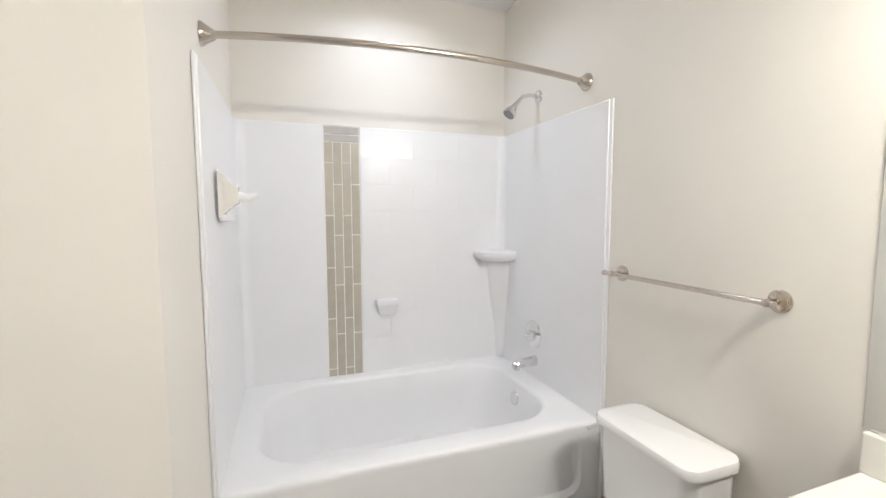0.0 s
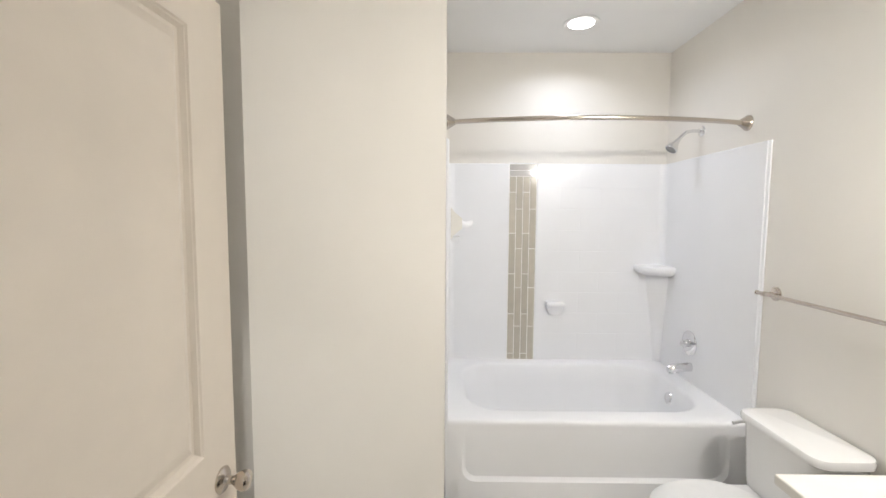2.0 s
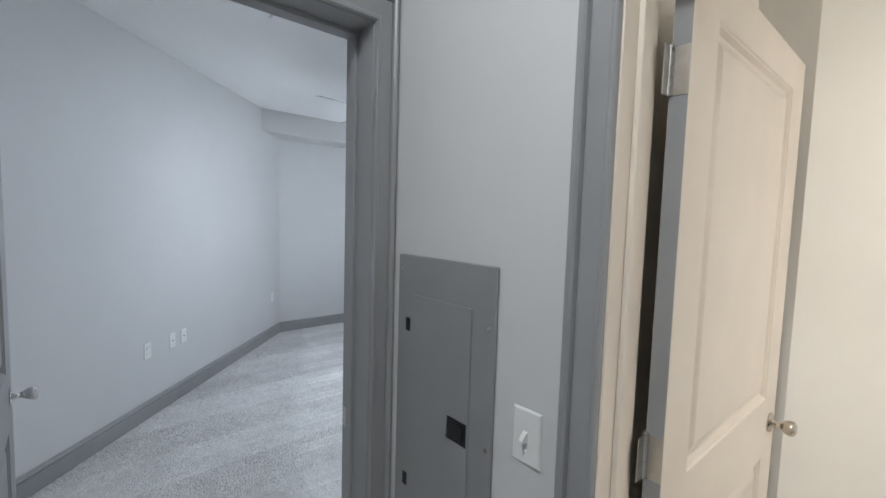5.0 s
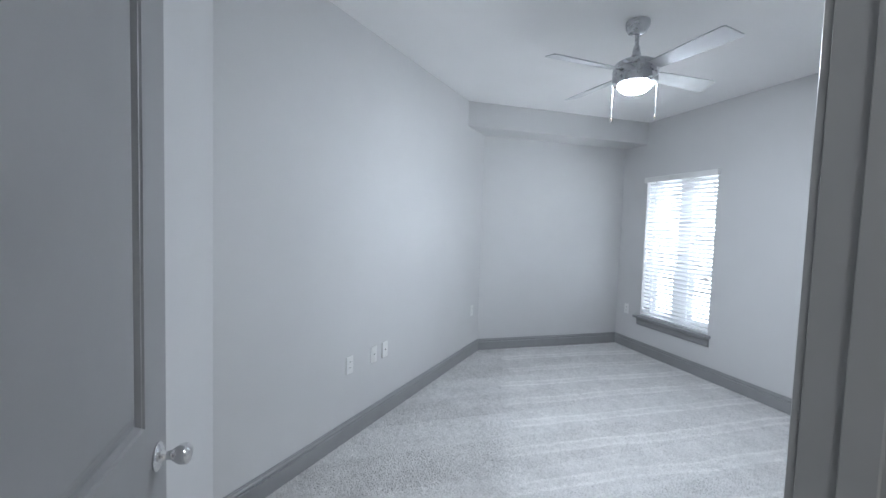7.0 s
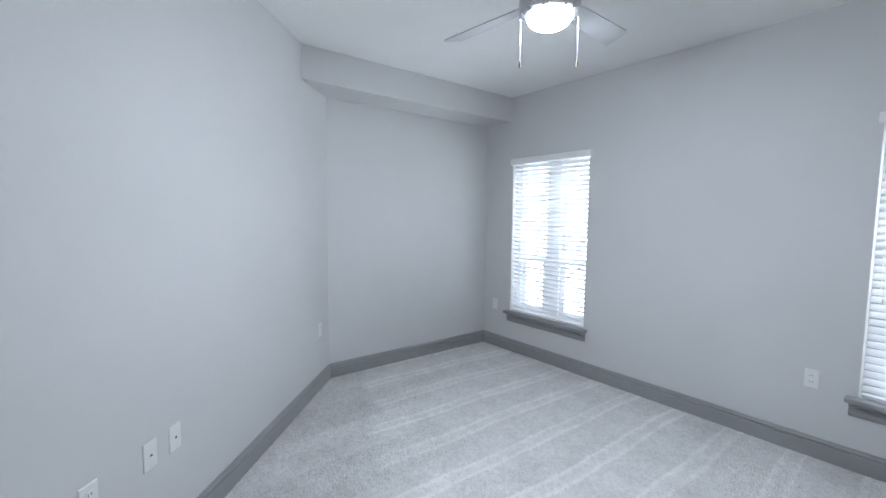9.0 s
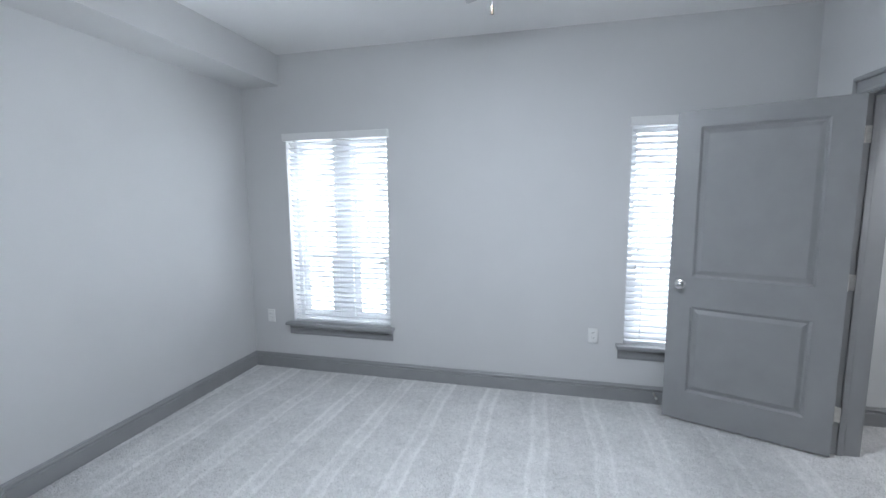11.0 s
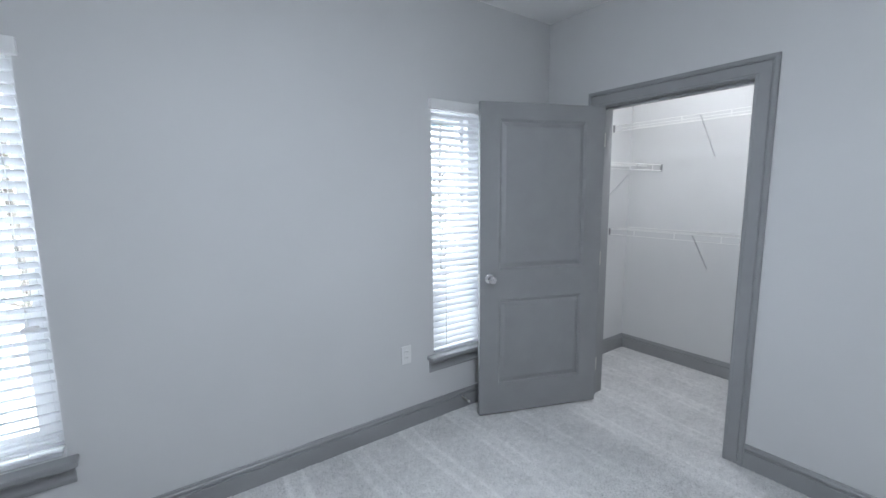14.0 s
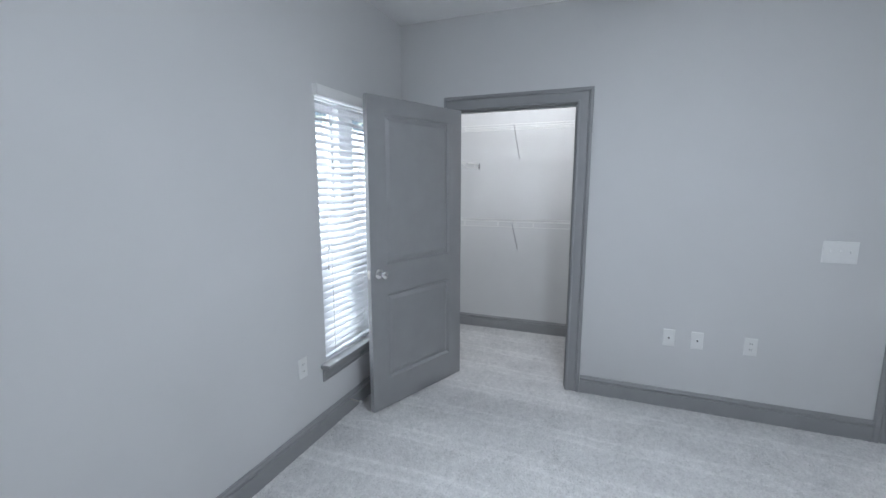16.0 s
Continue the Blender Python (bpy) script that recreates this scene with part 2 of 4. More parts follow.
def box(bm, x0, x1, y0, y1, z0, z1, bevel=0.0, seg=1, m=None):
    made = bmesh.ops.create_cube(bm, size=1.0, matrix=Matrix.LocRotScale(((x0 + x1) / 2, (y0 + y1) / 2, (z0 + z1) / 2), None,
                                                                       (abs(x1 - x0), abs(y1 - y0), abs(z1 - z0))))
    vs = made["verts"]
    if bevel:
        es = list({e for v in vs for e in v.link_edges})
        r = bmesh.ops.bevel(bm, geom=es, offset=bevel, segments=seg, affect="EDGES", profile=0.5)
        vs = list({v for f in r["faces"] for v in f.verts} | {v for v in vs if v.is_valid})
    if m is not None:
        bmesh.ops.transform(bm, matrix=m, verts=vs)
    return bm


def bx(*a, **k):
    return box(bmesh.new(), *a, **k)


def lathe(profile, steps=32, bm=None, m=None, close=False):
    """Turns (radius, height) points round the z axis."""
    bm = bm or bmesh.new()
    rings = []
    for r, z in profile:
        if r < 1e-6:
            rings.append([bm.verts.new((0, 0, z))])
        else:
            rings.append([bm.verts.new((r * math.cos(2 * math.pi * k / steps), r * math.sin(2 * math.pi * k / steps), z)) for k in range(steps)])
    for a, b in zip(rings, rings[1:]):
        for k in range(steps):
            q = [a[k % len(a)], a[(k + 1) % len(a)], b[(k + 1) % len(b)], b[k % len(b)]]
            q = [v for n, v in enumerate(q) if v not in q[:n]]
            if len(q) > 2:
                bm.faces.new(q)
    if m is not None:
        bmesh.ops.transform(bm, matrix=m, verts=[v for r in rings for v in r])
    return bm


def tube(points, radius, steps=10, bm=None, caps=True):
    """A round bar along points; radius is one number or one for each point."""
    bm = bm or bmesh.new()
    pts = [Vector(p) for p in points]
    rad = radius if isinstance(radius, (list, tuple)) else [radius] * len(pts)
    up, rings = None, []
    for k, p in enumerate(pts):
        d = (pts[min(k + 1, len(pts) - 1)] - pts[max(k - 1, 0)]).normalized()
        if up is None:
            up = Vector((0, 0, 1)) if abs(d.z) < 0.9 else Vector((1, 0, 0))
        side = d.cross(up).normalized()
        up = side.cross(d).normalized()
        rings.append([bm.verts.new(p + rad[k] * (math.cos(2 * math.pi * j / steps) * side + math.sin(2 * math.pi * j / steps) * up)) for j in range(steps)])
    for a, b in zip(rings, rings[1:]):
        for j in range(steps):
            bm.faces.new((a[j], a[(j + 1) % steps], b[(j + 1) % steps], b[j]))
    if caps:
        bm.faces.new(rings[0][::-1])
        bm.faces.new(rings[-1])
    return bm


def prism(poly, z0, z1, bm=None):
    bm = bm or bmesh.new()
    lo = [bm.verts.new((x, y, z0)) for x, y in poly]
    hi = [bm.verts.new((x, y, z1)) for x, y in poly]
    n = len(poly)
    bm.faces.new(lo[::-1])
    bm.faces.new(hi)
    for k in range(n):
        bm.faces.new((lo[k], lo[(k + 1) % n], hi[(k + 1) % n], hi[k]))
    return bm


def loft(loops, bm=None, caps=(True, True)):
    """Skins closed loops of equal length, one after another."""
    bm = bm or bmesh.new()
    rings = [[bm.verts.new(p) for p in lp] for lp in loops]
    n = len(rings[0])
    for a, b in zip(rings, rings[1:]):
        for k in range(n):
            bm.faces.new((a[k], a[(k + 1) % n], b[(k + 1) % n], b[k]))
    if caps[0]:
        bm.faces.new(rings[0][::-1])
    if caps[1]:
        bm.faces.new(rings[-1])
    return bm


def rounded(cx, cy, hx, hy, r, z, n=6):
    """A rectangle with rounded corners, as a loop of points at height z."""
    out = []
    for sx, sy, a0 in ((1, 1, 0), (-1, 1, 90), (-1, -1, 180), (1, -1, 270)):
        for k in range(n + 1):
            a = radians(a0 + 90 * k / n)
            out.append((cx + sx * (hx - r) + r * math.cos(a), cy + sy * (hy - r) + r * math.sin(a), z))
    return out


def wall(name, along, lo, hi, a0, a1, material, holes=(), z0=0.0, z1=2.76, label=""):
    """A wall of thickness lo..hi across, a0..a1 along the axis 'x' or 'y', with holes (a, b, z, z)."""
    bm = bmesh.new()
    cuts = sorted({a0, a1, *[h[0] for h in holes], *[h[1] for h in holes]})
    for a, b in zip(cuts, cuts[1:]):
        spans, z = [], z0
        for h in sorted((h for h in holes if h[0] <= a and b <= h[1]), key=lambda h: h[2]):
            spans.append((z, h[2]))
            z = h[3]
        spans.append((z, z1))
        for s0, s1 in spans:
            if s1 - s0 > 1e-4:
                if along == "x":
                    box(bm, a, b, lo, hi, s0, s1)
                else:
                    box(bm, lo, hi, a, b, s0, s1)
    bmesh.ops.remove_doubles(bm, verts=bm.verts, dist=1e-5)
    return tagged(part(name, bm, material), label, "wall", kind="structure")


H = 2.705  # ceiling


def lined(d):
    """The hole in the wall for a finished opening, with room for 18 mm lining boards."""
    return (d[0] - 0.018, d[1] + 0.018, d[2], d[3] + 0.018)


# ---- bedroom shell ----
W1 = (-5.50, -4.59, 0.440, 2.05)
W2 = (-2.77, -1.86, 0.440, 2.05)
wall("wall_north", "x", 2.27, 2.42, -6.06, -0.45, WALL, (W1, W2), label="light grey painted wall with two windows")
wall("wall_west", "y", -6.06, -5.91, 0.30, 2.27, WALL, label="light grey painted end wall under a beam")
DIR = Vector((-5.911 + 3.48, 0.375 + 1.855, 0)).normalized()
OUT = Vector((-DIR.y, DIR.x, 0))
A, B = Vector((-3.48, -1.855, 0)), Vector((-5.911, 0.375, 0))
A2, B2 = A + 0.14 * OUT - 0.15 * DIR, B + 0.14 * OUT + 0.12 * DIR
tagged(part("wall_diagonal", prism([(A.x, A.y), (B.x, B.y), (B2.x, B2.y), (A2.x, A2.y)], 0, 2.76), WALL), "light grey painted diagonal wall", "wall", kind="structure")
wall("wall_south", "x", -1.995, -1.855, -3.495, -1.70, WALL, label="light grey painted wall behind the open door")
D_BED = (-1.80, -0.955, 0.0, 2.050)
D_CLO = (0.950, 1.830, 0.0, 2.05)
wall("wall_east", "y", -1.70, -1.55, -2.52, 2.27, WALL, (lined(D_BED), lined(D_CLO)), label="light grey painted wall with two doorways")
tagged(part("beam", prism([(-5.91, 0.3745), (-5.91, 2.27), (-5.54, 2.27), (-5.54, 0.04)], 2.455, H + 0.01), WALL), "light grey boxed beam under the ceiling", "beam", kind="structure")
# closet
wall("wall_closet_south", "x", 0.74, 0.86, -1.55, -0.45, CLOSET_WALL, label="pale closet wall")
wall("wall_closet_back", "y", -0.57, -0.45, 0.86, 2.27, CLOSET_WALL, label="pale closet wall behind wire shelves")
tagged(part("wall_closet_side", bx(-1.548, -0.572, 2.262, 2.2695, 0, H), CLOSET_WALL), "pale closet wall", "wall", kind="structure")
# hall
D_BATH = (-0.885, 0.05, 0.0, 2.05)
wall("wall_hall_north", "x", -0.88, -0.815, -1.55, 1.45, WALL, (lined(D_BATH),), label="light grey hall wall beside the bathroom door")
wall("wall_hall_south", "x", -2.52, -2.40, -1.55, 1.45, WALL, label="light grey hall wall")
wall("wall_hall_east", "y", 1.31, 1.45, -2.40, -0.88, WALL, label="light grey hall wall")
# bathroom
wall("wall_bath_south", "x", -0.815, -0.75, -1.09, 1.45, BATH_WALL, (lined(D_BATH),), label="beige painted bathroom wall around the door")
wall("wall_bath_west", "y", -1.09, -0.97, -0.75, 0.36, BATH_WALL, label="beige painted bathroom wall")
wall("wall_bath_nib", "x", 0.235, 0.36, -0.97, -0.80, BATH_WALL, label="narrow beige painted wall")
tagged(part("wall_bath_diagonal", prism([(-0.80, 0.2355), (-0.28, 0.79), (-0.40, 0.79), (-0.80, 0.36)], 0, 2.76), BATH_WALL), "beige painted diagonal wall beside the tub", "wall", kind="structure")
wall("wall_tub_west", "y", -0.40, -0.28, 0.79, 2.23, BATH_WALL, label="beige painted wall at the tub's end")
wall("wall_tub_back", "x", 2.23, 2.35, -0.40, 1.45, BATH_WALL, label="painted wall over the tub surround")
wall("wall_bath_east", "y", 1.31, 1.45, -0.75, 2.23, BATH_WALL, label="cream painted wall with towel bar and mirror")


def slab(name, x0, x1, y0, y1, z0, z1, material, label, category):
    return tagged(part(name, bx(x0, x1, y0, y1, z0, z1), material), label, category, kind="structure")


slab("ceiling", -6.06, -1.625, -2.0, 2.42, H, H + 0.1, CEIL, "white painted bedroom ceiling", "ceiling")
slab("ceiling_closet", -1.625, -0.45, 0.74, 2.42, H, H + 0.1, CEIL, "white closet ceiling", "ceiling")
slab("ceiling_hall", -1.625, 1.45, -2.52, -0.815, H, H + 0.1, CEIL, "white hall ceiling", "ceiling")
slab("ceiling_bath", -1.09, 1.45, -0.815, 2.35, H + 0.002, H + 0.1, CEIL, "white bathroom ceiling", "ceiling")
slab("floor", -6.06, -1.55, -2.0, 2.42, -0.1, 0, CARPET, "grey cut-pile bedroom carpet with vacuum stripes", "carpet")
slab("floor_closet", -1.55, -0.45, 0.74, 2.42, -0.1, 0, CARPET, "grey closet carpet", "carpet")
slab("floor_hall", -1.55, 1.45, -2.52, -0.815, -0.1, 0, CARPET, "grey hall carpet", "carpet")
slab("floor_bath", -1.09, 1.45, -0.815, 2.35, -0.1, -0.002, BATH_FLOOR, "brown vinyl bathroom floor", "floor")

BASE = [(0, 0), (0.016, 0), (0.016, 0.088), (0.015, 0.092), (0.0075, 0.0935), (0.0065, 0.099), (0.012, 0.1015), (0.0145, 0.106), (0.0140, 0.114), (0.0095, 0.119), (0.0085, 0.127), (0.006, 0.131), (0, 0.132)]


def baseboard(p, q, material=TRIM, label="dark grey painted baseboard", mitre=(0.0, 0.0)):
    """A moulded board at the wall's foot from p to q; the room lies to the left of that way."""
    p, q = Vector((*p, 0)), Vector((*q, 0))
    d = (q - p).normalized()
    n = Vector((-d.y, d.x, 0))
    loops = []
    for end, s in ((p, mitre[0]), (q, -mitre[1])):
        loops.append([tuple(end + n * a + d * (a * s) + Vector((0, 0, z))) for a, z in BASE])
    tagged(part("baseboard", loft(loops), material), label, "baseboard", kind="structure")


baseboard((-1.70, 2.27), (-5.91, 2.27), mitre=(1, 1))
baseboard((-5.91, 2.27), (-5.91, 0.375), mitre=(1, 0.42))
baseboard((-5.91, 0.375), (-3.48, -1.855), mitre=(0.42, 0.42))
baseboard((-3.48, -1.855), (-1.70, -1.855), mitre=(0.42, 1))
baseboard((-1.70, -0.812), (-1.70, 0.844))
baseboard((-1.70, 1.905), (-1.70, 2.27), mitre=(0, 1))
baseboard((-0.57, 0.86), (-0.57, 2.262), mitre=(1, 1))
baseboard((-0.57, 2.262), (-1.55, 2.262), mitre=(1, 1))
baseboard((-1.53, 0.86), (-0.57, 0.86), mitre=(0, 1))
baseboard((-1.55, 2.262), (-1.55, 1.905), mitre=(1, 0))
baseboard((-0.96, -0.88), (-1.53, -0.88))
baseboard((1.31, -0.88), (0.14, -0.88))
baseboard((-0.80, 0.2355), (-0.28, 0.79), BEIGE_TRIM, "beige painted baseboard")
baseboard((-0.28, 0.79), (-0.28, 1.24), BEIGE_TRIM, "beige painted baseboard")
baseboard((1.31, 1.24), (1.31, 0.33), BEIGE_TRIM, "beige painted baseboard")

# ---- doors ----
CASE = [(0.004, 0.0), (0.004, 0.011), (0.007, 0.0145), (0.015, 0.0145), (0.019, 0.0115), (0.061, 0.0130), (0.066, 0.0085), (0.070, 0.0175), (0.076, 0.0215), (0.086, 0.0215), (0.090, 0.018), (0.090, 0.0)]


def casing(parent, m, u0, u1, h, material, label="", wide=(1.0, 1.0), head=1.0):
    """Moulded boards round an opening u0..u1 of height h, mitred, on the plane of m (x along the wall, y up, z out)."""
    for name, seg in (("casing_leg", 0), ("casing_head", 1), ("casing_leg", 2)):
        loops = []
        for k in (seg, seg + 1):
            s, t = (((-1, 0), (-1, 1), (1, 1), (1, 0)))[k]
            u = (u0, u0, u1, u1)[k]
            v = (0, h, h, 0)[k]
            loops.append([tuple(m @ Vector((u + s * w * wide[k // 2], v + t * w * head, d))) for w, d in CASE])
        part(name, loft(loops), material, parent, label)


def jambs(parent, along, lo, hi, a0, a1, h, material, stop=None):
    """Lining boards of an opening a0..a1 between the wall's faces lo..hi, 18 mm thick, and a stop."""
    def put(name, a, b, z0, z1, l=lo, g=hi):
        bm = bx(a, b, l, g, z0, z1, 0.0015) if along == "x" else bx(l, g, a, b, z0, z1, 0.0015)
        part(name, bm, material, parent)
    put("jamb", a0 - 0.018, a0, 0, h)
    put("jamb", a1, a1 + 0.018, 0, h)
    put("jamb_head", a0 - 0.018, a1 + 0.018, h, h + 0.018)
    if stop:
        put("stop", a0, a0 + 0.011, 0, h - 0.012, *stop)
        put("stop", a1 - 0.011, a1, 0, h - 0.012, *stop)
        put("stop_head", a0, a1, h - 0.012, h, *stop)


def leaf_mesh(w, h, t, stile=0.13, z_rails=(0.20, 0.785, 0.98, 1.93)):
    """A two-panel moulded door leaf: x from the hinge edge, y through it, z up."""
    bm = bmesh.new()
    xs = (0, stile, w - stile, w)
    zs = (0, *z_rails, h)
    for y, s in ((0, 1), (t, -1)):
        for i in range(3):
            for k in range(5):
                x0, x1, z0, z1 = xs[i], xs[i + 1], zs[k], zs[k + 1]
                if i == 1 and k in (1, 3):
                    last = None
                    for inset, depth in ((0, 0), (0.003, 0.004), (0.006, 0.005), (0.013, 0.0145), (0.021, 0.015), (0.042, 0.0055), (0.047, 0.004)):
                        ring = [bm.verts.new((x, y + s * depth, z)) for x, z in ((x0 + inset, z0 + inset), (x1 - inset, z0 + inset), (x1 - inset, z1 - inset), (x0 + inset, z1 - inset))]
                        if last:
                            for j in range(4):
                                bm.faces.new((last[j], last[(j + 1) % 4], ring[(j + 1) % 4], ring[j]))
                        last = ring
                    bm.faces.new(last)
                else:
                    bm.faces.new([bm.verts.new((x, y, z)) for x, z in ((x0, z0), (x1, z0), (x1, z1), (x0, z1))])
    for q in (((0, 0, 0), (0, t, 0), (0, t, h), (0, 0, h)), ((w, 0, 0), (w, t, 0), (w, t, h), (w, 0, h)),
              ((0, 0, 0), (w, 0, 0), (w, t, 0), (0, t, 0)), ((0, 0, h), (w, 0, h), (w, t, h), (0, t, h))):
        bm.faces.new([bm.verts.new(v) for v in q])
    bmesh.ops.remove_doubles(bm, verts=bm.verts, dist=1e-5)
    return bm


KNOB = [(0.0, 0.0), (0.031, 0.0), (0.032, 0.004), (0.028, 0.008), (0.014, 0.011), (0.010, 0.018), (0.0105, 0.030), (0.016, 0.037), (0.022, 0.046), (0.0245, 0.056), (0.023, 0.064), (0.015, 0.070), (0.0, 0.071)]


def door_leaf(parent, m, w, h, t, material, knob_z, knob_mat, hinge_zs, edge_mat=None, hinge_side=0.0):
    """Leaf, knobs, latch and hinges under a door; m takes the leaf's space into the world."""
    bm = leaf_mesh(w, h, t)
    bmesh.ops.transform(bm, matrix=m, verts=bm.verts)
    leaf = part("door_leaf", bm, material, parent)
    for y, turn in ((t, -90), (0, 90)):
        part("knob", lathe(KNOB, 28, m=m @ Matrix.Translation((w - 0.065, y, knob_z)) @ pose(0, 0, 0, turn)), knob_mat, leaf, "satin metal knob", smooth=True)
    part("latch", bx(w - 0.0005, w + 0.002, t / 2 - 0.012, t / 2 + 0.012, knob_z - 0.028, knob_z + 0.028, m=m), STEEL, leaf)
    part("latch_bolt", bx(w + 0.002, w + 0.010, t / 2 - 0.006, t / 2 + 0.006, knob_z - 0.008, knob_z + 0.008, 0.002, m=m), STEEL, leaf)
    if edge_mat:
        part("painted_edge", bx(-0.0012, 0.0, 0.001, t - 0.001, 0.002, h - 0.002, m=m), edge_mat, leaf, "grey painted hinge edge")
    for z in hinge_zs:
        hb = bmesh.new()
        for k in range(5):
            lathe([(0, 0), (0.0078, 0), (0.0078, 0.0172), (0, 0.0172)], 12, bm=hb, m=m @ Matrix.Translation((-0.003, hinge_side, z - 0.045 + 0.018 * k)))
        lathe([(0, 0), (0.0062, 0), (0.0062, 0.004), (0, 0.008)], 12, bm=hb, m=m @ Matrix.Translation((-0.003, hinge_side, z + 0.045)))
        box(hb, -0.0025, -0.0013, 0.002 if hinge_side < 0.01 else 0.0, t if hinge_side < 0.01 else t - 0.002, z - 0.045, z + 0.045, m=m)
        box(hb, -0.034, -0.0013, hinge_side - 0.0012, hinge_side, z - 0.045, z + 0.045, m=m)
        part("hinge", hb, STEEL, leaf, "satin steel hinge", smooth=True)
    return leaf


UP_E = Matrix(((0, 0, 1, -1.55), (1, 0, 0, 0), (0, 1, 0, 0), (0, 0, 0, 1)))     # on x = -1.55, facing east
UP_W = Matrix(((0, 0, -1, -1.70), (1, 0, 0, 0), (0, 1, 0, 0), (0, 0, 0, 1)))    # on x = -1.70, facing west
UP_S = Matrix(((1, 0, 0, 0), (0, 0, -1, -0.88), (0, 1, 0, 0), (0, 0, 0, 1)))    # on y = -0.88, facing south
UP_N = Matrix(((1, 0, 0, 0), (0, 0, 1, -0.75), (0, 1, 0, 0), (0, 0, 0, 1)))     # on y = -0.75, facing north

bed_door = thing("door_1", (-1.625, -1.39, 0), "grey two-panel bedroom door standing wide open", "door", kind="structure")
casing(bed_door, UP_E, D_BED[0], D_BED[1], 2.050, TRIM, wide=(0.8, 0.8))
casing(bed_door, UP_W, D_BED[0], D_BED[1], 2.050, TRIM, wide=(0.5, 1.6))
jambs(bed_door, "y", -1.70, -1.55, D_BED[0], D_BED[1], 2.050, TRIM, stop=(-1.66, -1.63))
door_leaf(bed_door, pose(-1.708, -1.79, 0.012, 0, 0, 180.5) @ Matrix.Translation((0, -0.042, 0)), 0.84, 2.02, 0.035, TRIM, 0.885, CHROME, (0.25, 1.02, 1.82))
part("strike_plate", bx(-1.695, -1.668, -0.9575, -0.9545, 0.87, 0.93), STEEL, bed_door, "satin steel strike plate")

clo_door = thing("door_2", (-1.625, 1.38, 0), "grey two-panel closet door standing open against the window", "door", kind="structure")
casing(clo_door, UP_W, D_CLO[0], D_CLO[1], 2.05, TRIM, wide=(1.16, 0.87), head=1.1)
casing(clo_door, UP_E, D_CLO[0], D_CLO[1], 2.05, TRIM)
jambs(clo_door, "y", -1.70, -1.55, D_CLO[0], D_CLO[1], 2.05, TRIM, stop=(-1.66, -1.63))
CLO_ANGLE = math.degrees(math.atan2(2.115 - 1.80, -2.523 + 1.712))
door_leaf(clo_door, pose(-1.712, 1.80, 0.014, 0, 0, CLO_ANGLE), 0.868, 2.03, 0.035, TRIM, 0.93, CHROME, (0.25, 1.02, 1.82))

bath_door = thing("door_3", (-0.41, -0.815, 0), "beige two-panel bathroom door standing open inwards", "door", kind="structure")
casing(bath_door, UP_S, D_BATH[0], D_BATH[1], 2.05, TRIM, wide=(0.85, 1.0))
casing(bath_door, UP_N, D_BATH[0], D_BATH[1], 2.05, BEIGE_TRIM, "beige painted casing")
jambs(bath_door, "x", -0.88, -0.75, D_BATH[0], D_BATH[1], 2.05, BEIGE_TRIM, stop=(-0.83, -0.795))
door_leaf(bath_door, pose(-0.879, -0.72, 0.014, 0, 0, 88.9) @ Matrix.Translation((0, -0.044, 0)), 0.895, 2.03, 0.035, BEIGE_TRIM, 0.885, NICKEL, (0.30, 1.05, 1.803), TRIM, 0.035)

# ---- windows ----


